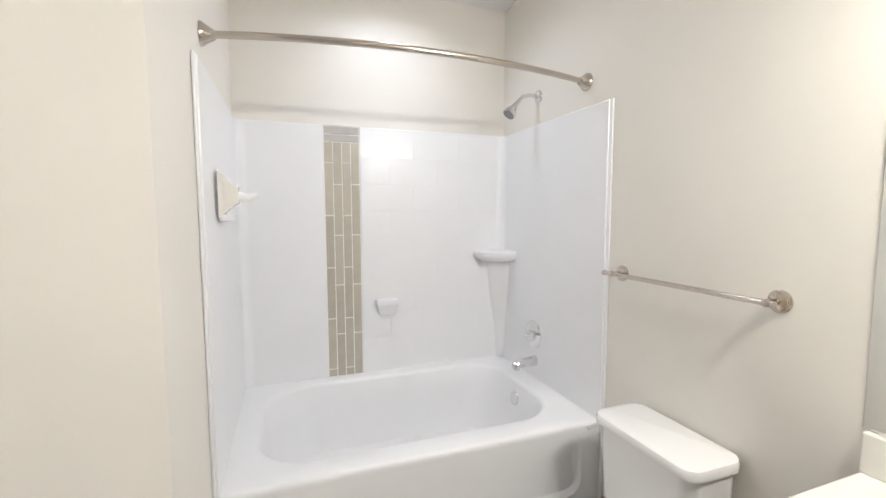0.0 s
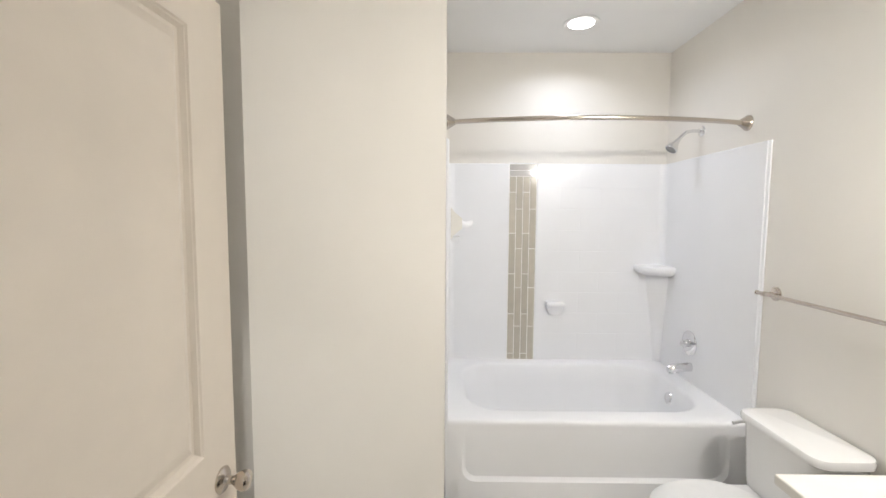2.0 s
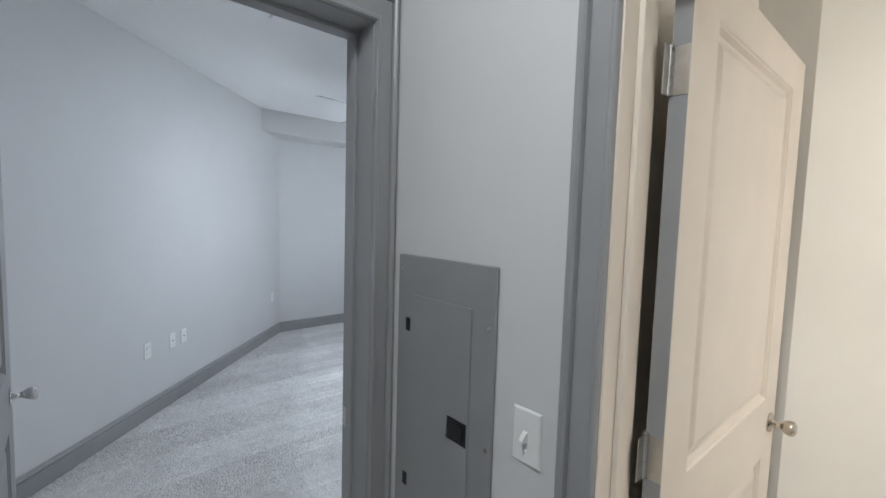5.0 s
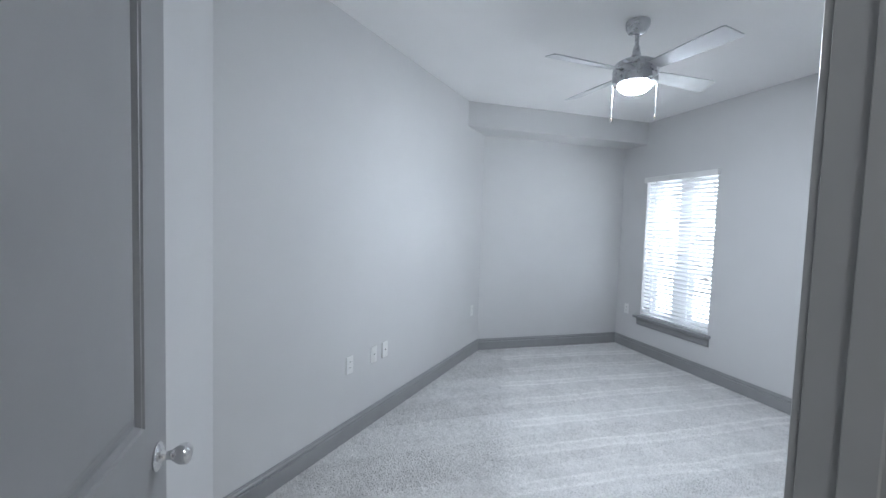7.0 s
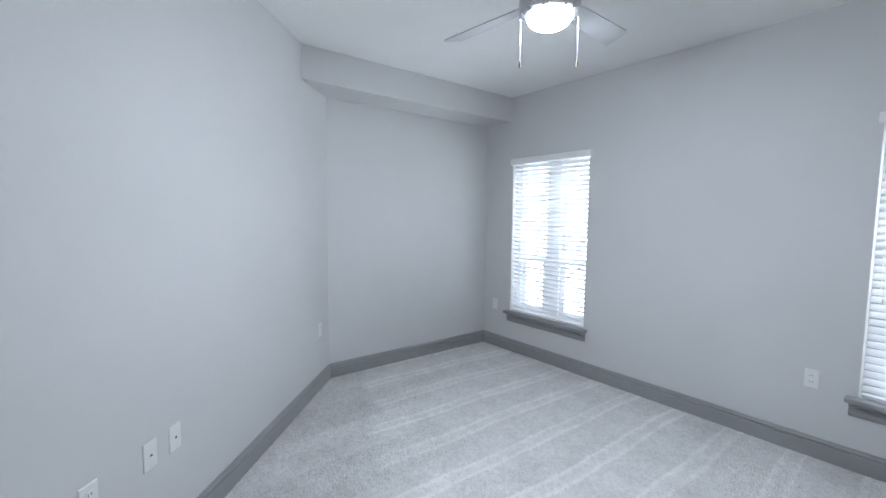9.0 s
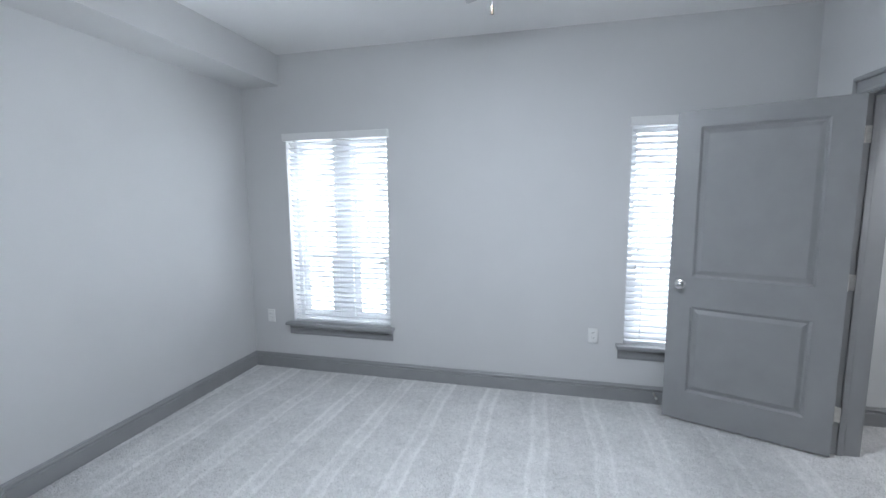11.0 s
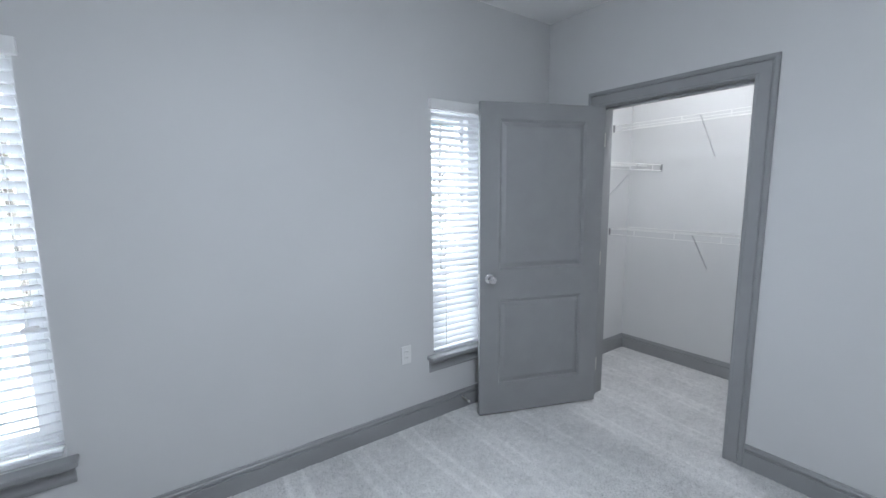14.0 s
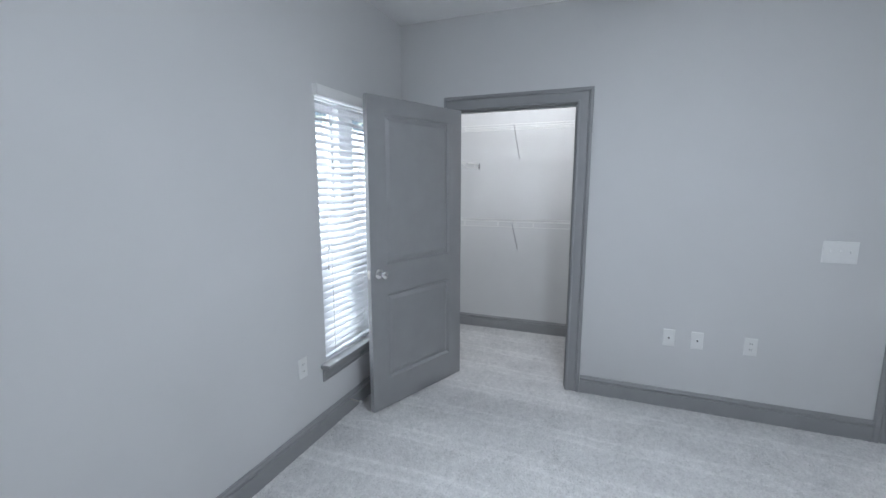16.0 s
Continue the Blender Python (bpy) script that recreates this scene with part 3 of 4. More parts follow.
def build_window(name, w, cord_side, tilt):
    x0, x1, z0, z1 = w
    xc = (x0 + x1) / 2
    win = thing(name, (xc, 2.34, z0), "white blind over a bright twin window with grey sill", "window", kind="structure")
    fr = bmesh.new()
    for a, b in ((x0, x0 + 0.035), (x1 - 0.035, x1)):
        box(fr, a, b, 2.385, 2.455, z0, z1, 0.002)
    for a, b in ((z0, z0 + 0.035), (z1 - 0.035, z1)):
        box(fr, x0 + 0.035, x1 - 0.035, 2.385, 2.455, a, b, 0.002)
    part("window_frame", fr, SASH, win)
    part("mullion", bx(xc - 0.078, xc + 0.078, 2.380, 2.458, z0 + 0.035, z1 - 0.035, 0.003), SASH, win, "broad grey centre post")
    for a, b in ((x0 + 0.035, xc - 0.078), (xc + 0.078, x1 - 0.035)):
        for k, (c, d, y) in enumerate(((z0 + 0.035, 1.03, 2.405), (0.99, z1 - 0.035, 2.430))):
            sb = bmesh.new()
            s = 0.06 if k == 0 else 0.03
            box(sb, a, a + s, y, y + 0.024, c, d, 0.002)
            box(sb, b - s, b, y, y + 0.024, c, d, 0.002)
            box(sb, a + s, b - s, y, y + 0.024, c, c + 0.045, 0.002)
            box(sb, a + s, b - s, y, y + 0.024, d - 0.04, d, 0.002)
            sash = part("sash", sb, SASH, win)
            pane = part("pane", bx(a + s, b - s, y + 0.010, y + 0.014, c + 0.045, d - 0.04), GLASS, sash, "clear glass pane")
            pane.visible_shadow = False
    # stool and apron
    part("window_sill", bx(x0 - 0.052, x1 + 0.038, 2.205, 2.390, z0 - 0.028, z0 - 0.001, 0.006, 2), TRIM, win, "dark grey painted sill")
    ap = loft([[(x, 2.27 - d, z) for d, z in ((0, z0 - 0.028), (0.020, z0 - 0.028), (0.020, z0 - 0.045), (0.014, z0 - 0.055), (0.014, z0 - 0.095), (0.008, z0 - 0.116), (0, z0 - 0.116))] for x in (x0 - 0.036, x1 + 0.022)])
    part("apron", ap, TRIM, win, "dark grey painted apron")
    # blind
    blind = thing("window_blind", (xc, 2.30, z1), "white horizontal slat blind, lowered, slats half open", "blind", group="bedroom blinds")
    part("valance", bx(x0 - 0.018, x1 + 0.018, 2.238, 2.27 + 0.004, z1 - 0.050, z1 + 0.010, 0.004, 2), PLASTIC, blind, "white valance")
    part("headrail", bx(x0 + 0.006, x1 - 0.006, 2.276, 2.325, z1 - 0.04, z1 - 0.002), PLASTIC, blind)
    width = x1 - x0 - 0.02
    sl = bmesh.new()
    top, bot = [], []
    for i in range(2):
        xx = (-width / 2, width / 2)[i]
        for k in range(5):
            a = -0.025 + 0.0125 * k
            crown = 0.0035 * (1 - (a / 0.025) ** 2)
            top.append(sl.verts.new((xx, a, crown + 0.0014)))
            bot.append(sl.verts.new((xx, a, crown - 0.0014)))
    for k in range(4):
        sl.faces.new((top[k], top[k + 1], top[k + 6], top[k + 5]))
        sl.faces.new((bot[k + 1], bot[k], bot[k + 5], bot[k + 6]))
    sl.faces.new((top[0], top[5], bot[5], bot[0]))
    sl.faces.new((top[4], bot[4], bot[9], top[9]))
    for o in (0, 5):
        sl.faces.new([top[o + k] for k in range(5)] + [bot[o + k] for k in range(4, -1, -1)])
    me = finish(sl, "slat", SLAT)
    rng = random.Random(len(name) + int(100 * abs(xc)))
    n = 35
    pitch = (z1 - 0.075 - (z0 + 0.055)) / (n - 1)
    for k in range(n):
        s = part("slat", me, None, blind, local=True)
        s.matrix_basis = pose(rng.uniform(-0.001, 0.001), 0, z0 + 0.055 + k * pitch - z1, tilt + rng.uniform(-1.5, 1.5), rng.uniform(-0.12, 0.12), 0)
    part("bottom_rail", bx(x0 + 0.012, x1 - 0.012, 2.278, 2.326, z0 + 0.004, z0 + 0.022, 0.004, 2), SLAT, blind)
    for x in (x0 + 0.11, xc, x1 - 0.11):
        for y in (2.276, 2.326):
            part("ladder_cord", tube([(x, y, z0 + 0.02), (x, y, z1 - 0.04)], 0.0011, 6), CORD, blind)
    xw = x1 - 0.06 if cord_side > 0 else x0 + 0.06
    part("tilt_cord", tube([(xw, 2.268, z1 - 0.04), (xw + 0.002, 2.262, 1.45), (xw, 2.264, 1.03)], 0.0012, 6), CORD, blind)
    part("tassel", lathe([(0, 0), (0.004, 0.0), (0.0065, 0.012), (0.003, 0.032), (0, 0.034)], 12, m=Matrix.Translation((xw, 2.264, 0.998))), PLASTIC, blind, smooth=True)
    if cord_side < 0:
        part("tassel", lathe([(0, 0), (0.004, 0.0), (0.0065, 0.012), (0.003, 0.032), (0, 0.034)], 12, m=Matrix.Translation((xw + 0.012, 2.264, 1.12))), PLASTIC, blind, smooth=True)


build_window("window_1", W1, 1, -33)
build_window("window_2", W2, -1, 35)
part("sash_lock", bx(-4.665, -4.615, 2.236, 2.262, 0.985, 1.003, 0.003), PLASTIC, bpy.data.objects["window_1"], "small grey latch")

# ---- bathroom ----


def build_tub():
    x0, x1, y0, y1, zr = -0.277, 1.306, 1.252, 2.227, 0.485
    cx, cy = (x0 + x1) / 2, (y0 + y1) / 2
    tub = thing("bathtub", (cx, cy, 0), "white acrylic alcove bathtub with a panelled front", "bathtub")
    hx, hy = (x1 - x0) / 2, (y1 - y0) / 2
    n = 8
    loops = [rounded(cx, cy + 0.015, hx + 0.025 - e, hy + 0.015 - e, 0.03, zr - d, n) for e, d in
             ((0.0, 0.024), (0.0004, 0.018), (0.002, 0.012), (0.006, 0.006), (0.012, 0.002), (0.020, 0.0))]
    ccx, ccy = cx - 0.005, cy + 0.012
    for dx, dy, r, z in ((0.105, 0.10, 0.22, zr), (0.118, 0.11, 0.22, zr - 0.005), (0.128, 0.118, 0.22, zr - 0.020), (0.15, 0.13, 0.22, 0.33), (0.17, 0.14, 0.21, 0.18), (0.21, 0.17, 0.19, 0.11), (0.28, 0.23, 0.15, 0.085), (0.5, 0.4, 0.05, 0.082)):
        loops.append(rounded(ccx, ccy, hx - dx, hy - dy, min(r, hy - dy - 0.002), z, n))
    part("basin", loft(loops, caps=(False, True)), ACRYLIC, tub, smooth=True)
    # front apron with a recessed panel
    ap = bmesh.new()

    def rr(ax, bx_, az, bz, r, y):
        return [(px, y, pz) for px, pz, _ in rounded((ax + bx_) / 2, (az + bz) / 2, (bx_ - ax) / 2, (bz - az) / 2, r, 0, 8)]

    def sunk(loop, most):
        # the panel leans back towards its foot, where a ledge closes it
        return [(px, py + most * min(1.0, max(0.0, (0.455 - pz) / 0.28)), pz) for px, py, pz in loop]
    top = zr - 0.024
    rings = [rr(x0 + 0.001, x1 - 0.001, 0.0, top, 0.001, y0 + 0.03), rr(x0, x1, 0.0, top, 0.001, y0 + 0.0005), rr(x0 + 0.09, x1 - 0.10, 0.150, top - 0.004, 0.07, y0 + 0.0005),
             sunk(rr(x0 + 0.094, x1 - 0.104, 0.154, top - 0.006, 0.068, y0 + 0.0005), 0.010), sunk(rr(x0 + 0.108, x1 - 0.118, 0.166, top - 0.010, 0.06, y0 + 0.0005), 0.024)]
    loft(rings, ap, caps=(False, True))
    part("apron", ap, ACRYLIC, tub, "recessed white front panel", smooth=True)
    part("overflow_plate", lathe([(0, 0.010), (0.020, 0.011), (0.034, 0.008), (0.039, 0.0)], 28, m=Matrix.Translation((x1 - 0.146, 1.78, 0.385)) @ pose(0, 0, 0, 0, -82, 0)), CHROME, tub, "round chrome overflow plate", smooth=True)
    part("drain", lathe([(0, 0.004), (0.03, 0.004), (0.034, 0.0)], 24, m=Matrix.Translation((x1 - 0.42, cy + 0.01, 0.083))), CHROME, tub, smooth=True)


build_tub()


def build_surround():
    s = thing("tub_surround", (0.52, 2.2, 0.485), "glossy white tub surround with a taupe glass tile strip", "tub surround", kind="structure")
    zt, zb = 1.925, 0.482
    # back panel leaves a slot for the tile strip
    for a, b in ((-0.262, 0.172), (0.375, 1.295)):
        part("back_panel", bx(a, b, 2.205, 2.229, zb, zt, 0.003), ACRYLIC, s)
    # moulded courses of tile shapes, barely proud of the panel
    for row in range(9):
        zc = zt - 0.02 - 0.152 * row
        cuts = [0.40 + 0.29 * k + (0.145 if row % 2 else 0.0) for k in range(4)]
        cuts = [0.385] + [c for c in cuts if 0.45 < c < 1.20] + [1.245]
        for c, d in zip(cuts, cuts[1:]):
            part("tile_relief", bx(c + 0.003, d - 0.003, 2.2036, 2.2049, zc - 0.149, zc - 0.003, 0.0006), ACRYLIC, s)
    part("back_panel", bx(0.172, 0.375, 2.205, 2.229, 1.926 - 0.001, zt + 0.004, 0.0005), ACRYLIC, s)
    part("strip_backing", bx(0.172, 0.375, 2.2092, 2.229, zb, zt), GROUT, s, "white grout bed")
    for xa, xb, fa, fb in ((-0.279, -0.264, -0.279, -0.270), (1.296, 1.309, 1.301, 1.309)):
        part("side_panel", bx(xa, xb, 1.247, 2.205, zb, zt, 0.005, 2), ACRYLIC, s)
        part("front_flange", bx(fa, fb, 1.228, 1.250, 0.002, zt, 0.003, 2), ACRYLIC, s)
    # rounded inner corners
    for cx, sx in ((-0.264, 1), (1.296, -1)):
        r, bmc = 0.045, bmesh.new()
        poly = [(cx, 2.205)] + [(cx + sx * (r - r * math.sin(radians(a))), 2.205 - (r - r * math.cos(radians(a)))) for a in range(0, 91, 15)]
        part("corner_cove", prism(poly, zb, zt - 0.002, bmc), ACRYLIC, s, smooth=True)
    # moulded soap dish
    sd = loft([[(0.5185 - w, 2.206, z), (0.5185 + w, 2.206, z), (0.5185 + 0.93 * w, 2.206 - d, z), (0.5185 - 0.93 * w, 2.206 - d, z)] for z, w, d in
               ((0.826, 0.044, 0.010), (0.850, 0.053, 0.030), (0.885, 0.062, 0.046), (0.898, 0.067, 0.058), (0.918, 0.067, 0.058), (0.925, 0.063, 0.052))])
    bmesh.ops.bevel(sd, geom=sd.edges[:], offset=0.003, segments=2, affect="EDGES")
    part("soap_dish", sd, ACRYLIC, s, smooth=True)
    # corner shelf
    def shelf_loop(k, z):
        pts = [(1.295, 2.204, z), (1.295 - 0.205 * k, 2.204, z)]
        for a in range(0, 91, 10):
            pts.append((1.295 - 0.205 * k * (0.35 + 0.65 * math.cos(radians(a))), 2.204 - 0.19 * k * (0.35 + 0.65 * math.sin(radians(a))), z))
        pts.append((1.295, 2.204 - 0.19 * k, z))
        return pts
    part("corner_shelf", loft([shelf_loop(0.80, 1.135), shelf_loop(0.93, 1.15), shelf_loop(1.0, 1.17), shelf_loop(1.0, 1.192), shelf_loop(0.97, 1.20)]), ACRYLIC, s, smooth=True)
    part("shelf_column", loft([[(1.295, 2.204, z), (1.295 - 0.12 * k, 2.204, z), (1.295 - 0.07 * k, 2.204 - 0.07 * k, z), (1.295, 2.204 - 0.10 * k, z)] for z, k in ((0.484, 0.30), (0.75, 0.55), (1.0, 0.85), (1.14, 1.0))]), ACRYLIC, s, smooth=True)
    # cream wall hook and soap bracket on the end wall
    part("bracket", loft([[(x, 1.50 + sy * w, 1.505 + sz * h) for sy, sz in ((-1, -1), (1, -1), (1, 1), (-1, 1))] for x, w, h in ((-0.253, 0.055, 0.09), (-0.235, 0.045, 0.065), (-0.20, 0.03, 0.035), (-0.19, 0.026, 0.03))]), COUNTER, s, "cream moulded bracket")
    part("bracket_arm", tube([(-0.20, 1.50, 1.50), (-0.165, 1.52, 1.495), (-0.13, 1.53, 1.51)], [0.022, 0.018, 0.013], 12), ACRYLIC, s, smooth=True)
    part("bracket_ledge", bx(-0.253, -0.20, 1.45, 1.56, 1.405, 1.432, 0.008, 2), ACRYLIC, s)
    # glass tiles: two level rows above, then four staggered upright columns
    x0, x1, g = 0.175, 0.372, 0.0052

    def tile(a, b, c, d, material):
        part("tile", bx(a + g / 2, b - g / 2, 2.2070, 2.2155, c + g / 2, d - g / 2, 0.0010), material, s)
    z = 1.922
    for hgt in (0.045, 0.042):
        tile(x0, x1, z - hgt, z, GLASS_TILE_TOP)
        z -= hgt
    cw, L = (x1 - x0) / 4, 0.298
    for k, first in enumerate((0.114, 0.236, 0.114, 0.236)):
        a, top = x0 + k * cw, z
        nxt = top - first
        while top > zb + 0.004:
            nxt = max(nxt, zb + 0.002)
            tile(a, a + cw, nxt, top, GLASS_TILE)
            top, nxt = nxt, nxt - L + 0.01 * (k % 2)


build_surround()


def build_shower():
    arm = thing("shower_fixture", (1.306, 1.82, 2.08), "chrome shower head on a bent wall arm", "shower head")
    part("flange", lathe([(0.034, 0), (0.032, 0.006), (0.020, 0.012), (0.011, 0.014), (0, 0.014)], 24, m=pose(1.309, 1.82, 2.08, 0, -90, 0)), CHROME, arm, smooth=True)
    part("arm", tube([(1.305, 1.82, 2.08), (1.25, 1.82, 2.082), (1.215, 1.82, 2.074), (1.185, 1.815, 2.050), (1.155, 1.81, 2.018)], 0.0105, 12), CHROME, arm, smooth=True)
    m = Matrix.Translation((1.158, 1.81, 2.022)) @ Vector((-0.62, -0.10, -0.78)).to_track_quat("Z", "Y").to_matrix().to_4x4()
    part("head", lathe([(0.0, -0.004), (0.013, -0.004), (0.016, 0.012), (0.019, 0.026), (0.033, 0.052), (0.038, 0.066), (0.037, 0.074), (0.0325, 0.0755)], 28, m=m), CHROME, arm, smooth=True)
    part("face", lathe([(0.0325, 0.0755), (0.030, 0.0725), (0.012, 0.0725), (0.010, 0.075), (0, 0.075)], 28, m=m), PANEL_GREY, arm, "grey spray face", smooth=True)
    v = thing("shower_valve", (1.296, 1.815, 0.735), "chrome shower valve with a round plate", "shower valve")
    m = pose(1.297, 1.815, 0.735, 0, -90, 0)
    part("plate", lathe([(0.082, 0), (0.081, 0.004), (0.070, 0.009), (0.030, 0.012), (0, 0.012)], 36, m=m), CHROME, v, smooth=True)
    part("hub", lathe([(0.026, 0.010), (0.025, 0.034), (0.021, 0.040), (0, 0.041)], 28, m=m), CHROME, v, smooth=True)
    part("handle", tube([(1.25, 1.815, 0.735), (1.242, 1.80, 0.737), (1.235, 1.765, 0.744), (1.232, 1.73, 0.748)], [0.015, 0.014, 0.010, 0.008], 12), CHROME, v, smooth=True)
    t = thing("tub_spout", (1.296, 1.79, 0.585), "chrome tub spout over the tub", "tub spout")
    part("body", loft([[(x, 1.79 + w * math.cos(radians(a)), 0.585 + dz + h * math.sin(radians(a))) for a in range(0, 360, 20)] for x, w, h, dz in ((1.297, 0.027, 0.030, 0.002), (1.25, 0.027, 0.028, 0), (1.20, 0.026, 0.026, -0.004), (1.165, 0.024, 0.024, -0.010), (1.152, 0.018, 0.020, -0.013))]), CHROME, t, smooth=True)
    part("outlet", lathe([(0.016, 0.0), (0.016, -0.016), (0.012, -0.016), (0.012, 0)], 18, m=Matrix.Translation((1.172, 1.79, 0.560))), CHROME, t, smooth=True)


build_shower()


def build_rod():
    rod = thing("curtain_rod", (0.52, 1.40, 2.043), "bowed brushed-nickel shower curtain rod", "curtain rod")
    pts = []
    for k in range(33):
        x = -0.262 + (1.294 + 0.262) * k / 32
        u = (x - 0.516) / 0.778
        pts.append((x, 1.415 - 0.112 * (1 - u * u), 2.043))
    part("bar", tube(pts, 0.0125, 16), NICKEL, rod, smooth=True)
    prof = [(0.041, 0), (0.040, 0.006), (0.033, 0.016), (0.022, 0.034), (0.017, 0.044), (0.0128, 0.046)]
    part("flange", lathe(prof, 28, m=pose(-0.2795, 1.414, 2.043, 0, 90, 0) @ Matrix.Translation((0, 0, 0))), NICKEL, rod, smooth=True)
    part("flange", lathe(prof, 28, m=pose(1.3095, 1.414, 2.043, 0, -90, 0)), NICKEL, rod, smooth=True)


build_rod()


def build_towel_bar():
    tb = thing("towel_bar", (1.31, 0.84, 1.18), "brushed-nickel towel bar on the wall", "towel bar")
    for y in (0.535, 1.15):
        post = part("post", lathe([(0.034, 0), (0.034, 0.004), (0.031, 0.007), (0.027, 0.008), (0.026, 0.012), (0.018, 0.015), (0.010, 0.019), (0.0085, 0.04), (0.011, 0.050), (0.0125, 0.058), (0.0105, 0.068), (0, 0.073)], 28, m=pose(1.3098, y, 1.18, 0, -90, 0)), NICKEL, tb, "stepped round post", smooth=True)
    part("bar", tube([(1.252, 0.500 + 0.012, 1.18), (1.252, 0.535, 1.18), (1.252, 0.84, 1.18), (1.252, 1.15, 1.18), (1.252, 1.19, 1.18)], 0.009, 14), NICKEL, tb, smooth=True)
    part("finial", lathe([(0.0075, 0), (0.011, 0.004), (0.011, 0.010), (0.0, 0.016)], 16, m=pose(1.252, 1.188, 1.18, -90, 0, 0)), NICKEL, tb, smooth=True)


build_towel_bar()


def build_toilet():
    y = 0.808
    t = thing("toilet", (0.95, y, 0), "white two-piece toilet with closed lid", "toilet")

    def sec(x0, x1, hw, z, r):
        return rounded((x0 + x1) / 2, y, (x1 - x0) / 2, hw, r, z, 6)
    part("tank", loft([sec(1.10, 1.285, 0.19, 0.33, 0.04), sec(1.09, 1.29, 0.195, 0.36, 0.045), sec(1.080, 1.292, 0.203, 0.55, 0.05), sec(1.078, 1.292, 0.206, 0.635, 0.05)]), CERAMIC, t, smooth=True)
    part("tank_lid", loft([sec(1.072, 1.298, 0.212, 0.633, 0.05), sec(1.062, 1.300, 0.220, 0.640, 0.055), sec(1.060, 1.300, 0.221, 0.660, 0.055), sec(1.066, 1.297, 0.216, 0.671, 0.05), sec(1.085, 1.285, 0.196, 0.676, 0.05)]), CERAMIC, t, "rounded white tank lid", smooth=True)
    part("flush_lever", tube([(1.13, y + 0.214, 0.60), (1.13, y + 0.232, 0.60), (1.10, y + 0.236, 0.597), (1.066, y + 0.236, 0.590)], [0.010, 0.009, 0.007, 0.008], 12), PLASTIC, t, "white flush lever", smooth=True)

    def egg(scale, z, dx=0.0, front=0.29, back=0.19, hw=0.182):
        pts = []
        for k in range(36):
            a = 2 * math.pi * k / 36
            ln = front if math.cos(a) < 0 else back
            pts.append((0.89 + dx + scale * ln * math.cos(a), y + scale * hw * math.sin(a), z * 0.85))
        return pts
    part("bowl", loft([egg(0.55, 0.0, 0.05), egg(0.56, 0.06, 0.05), egg(0.50, 0.16, 0.06), egg(0.66, 0.25, 0.04), egg(0.92, 0.33, 0.01), egg(1.0, 0.365), egg(1.0, 0.372)]), CERAMIC, t, smooth=True)
    part("neck", loft([sec(0.95, 1.26, 0.10, 0.0, 0.04), sec(0.95, 1.26, 0.10, 0.25, 0.04), sec(0.98, 1.28, 0.17, 0.331, 0.04)]), CERAMIC, t, smooth=True)
    part("seat", loft([egg(1.0, 0.373), egg(1.02, 0.376), egg(1.02, 0.386), egg(1.0, 0.389)]), PLASTIC, t, smooth=True)
    part("seat_lid", loft([egg(1.0, 0.390), egg(1.03, 0.393), egg(1.03, 0.402), egg(1.0, 0.408), egg(0.7, 0.412), egg(0.2, 0.413)]), PLASTIC, t, "closed white lid", smooth=True)
    for s in (-0.07, 0.07):
        part("seat_hinge", bx(1.03, 1.065, y + s - 0.018, y + s + 0.018, 0.318, 0.346, 0.006, 2), PLASTIC, t)


build_toilet()


def build_vanity():
    v = thing("vanity_cabinet", (1.02, -0.2, 0), "dark brown vanity cabinet under a cream top", "vanity")
    part("body", bx(0.745, 1.306, -0.745, 0.298, 0.09, 0.765, 0.002), ESPRESSO, v)
    part("toe_kick", bx(0.80, 1.306, -0.745, 0.298, 0.0, 0.09), ESPRESSO, v)
    for a, b in ((-0.735, -0.39), (-0.385, -0.04), (-0.035, 0.29)):
        d = part("cabinet_door", bx(0.727, 0.745, a, b, 0.12, 0.74, 0.003), ESPRESSO, v)
        part("handle", tube([(0.727, b - 0.04, 0.62), (0.70, b - 0.04, 0.62), (0.70, b - 0.04, 0.52), (0.727, b - 0.04, 0.52)], 0.005, 8), NICKEL, d)
    top = thing("vanity_counter", (1.0, -0.2, 0.766), "cream solid-surface vanity counter with backsplash", "counter")
    part("counter", bx(0.690, 1.306, -0.747, 0.322, 0.766, 0.798, 0.005, 2), COUNTER, top)
    part("backsplash", bx(1.287, 1.308, -0.747, 0.322, 0.7985, 0.902, 0.004, 2), COUNTER, top)
    mi = thing("vanity_mirror", (1.305, -0.2, 0.905), "large frameless wall mirror over the vanity", "mirror")
    part("mirror_plate", bx(1.3068, 1.3092, -0.70, 0.330, 0.904, 1.985, 0.0006), MIRROR, mi)
    lf = thing("vanity_light", (1.29, -0.25, 2.14), "nickel bar with three lit glass shades", "wall lamp")
    part("back_plate", bx(1.285, 1.309, -0.58, 0.08, 2.11, 2.19, 0.006, 2), NICKEL, lf)
    for y in (-0.48, -0.25, -0.02):
        part("shade", lathe([(0.03, 0), (0.05, 0.06), (0.055, 0.11), (0.0, 0.11)], 20, m=pose(1.22, y, 2.19, 0, 180, 0)), VANITY_BULB, lf, "lit opal glass shade", smooth=True)


build_vanity()


def recessed_light(x, y, material, label):
    d = thing("recessed_light", (x, y, H), label, "ceiling lamp")
    part("trim_ring", lathe([(0.105, 0.0), (0.104, -0.005), (0.092, -0.008), (0.078, -0.004), (0.075, 0.012)], 40, m=Matrix.Translation((x, y, H))), PLASTIC, d, smooth=True)
    part("lens", lathe([(0.077, -0.003), (0.05, -0.0035), (0, -0.004)], 40, m=Matrix.Translation((x, y, H))), material, d, "lit white lens", smooth=True)


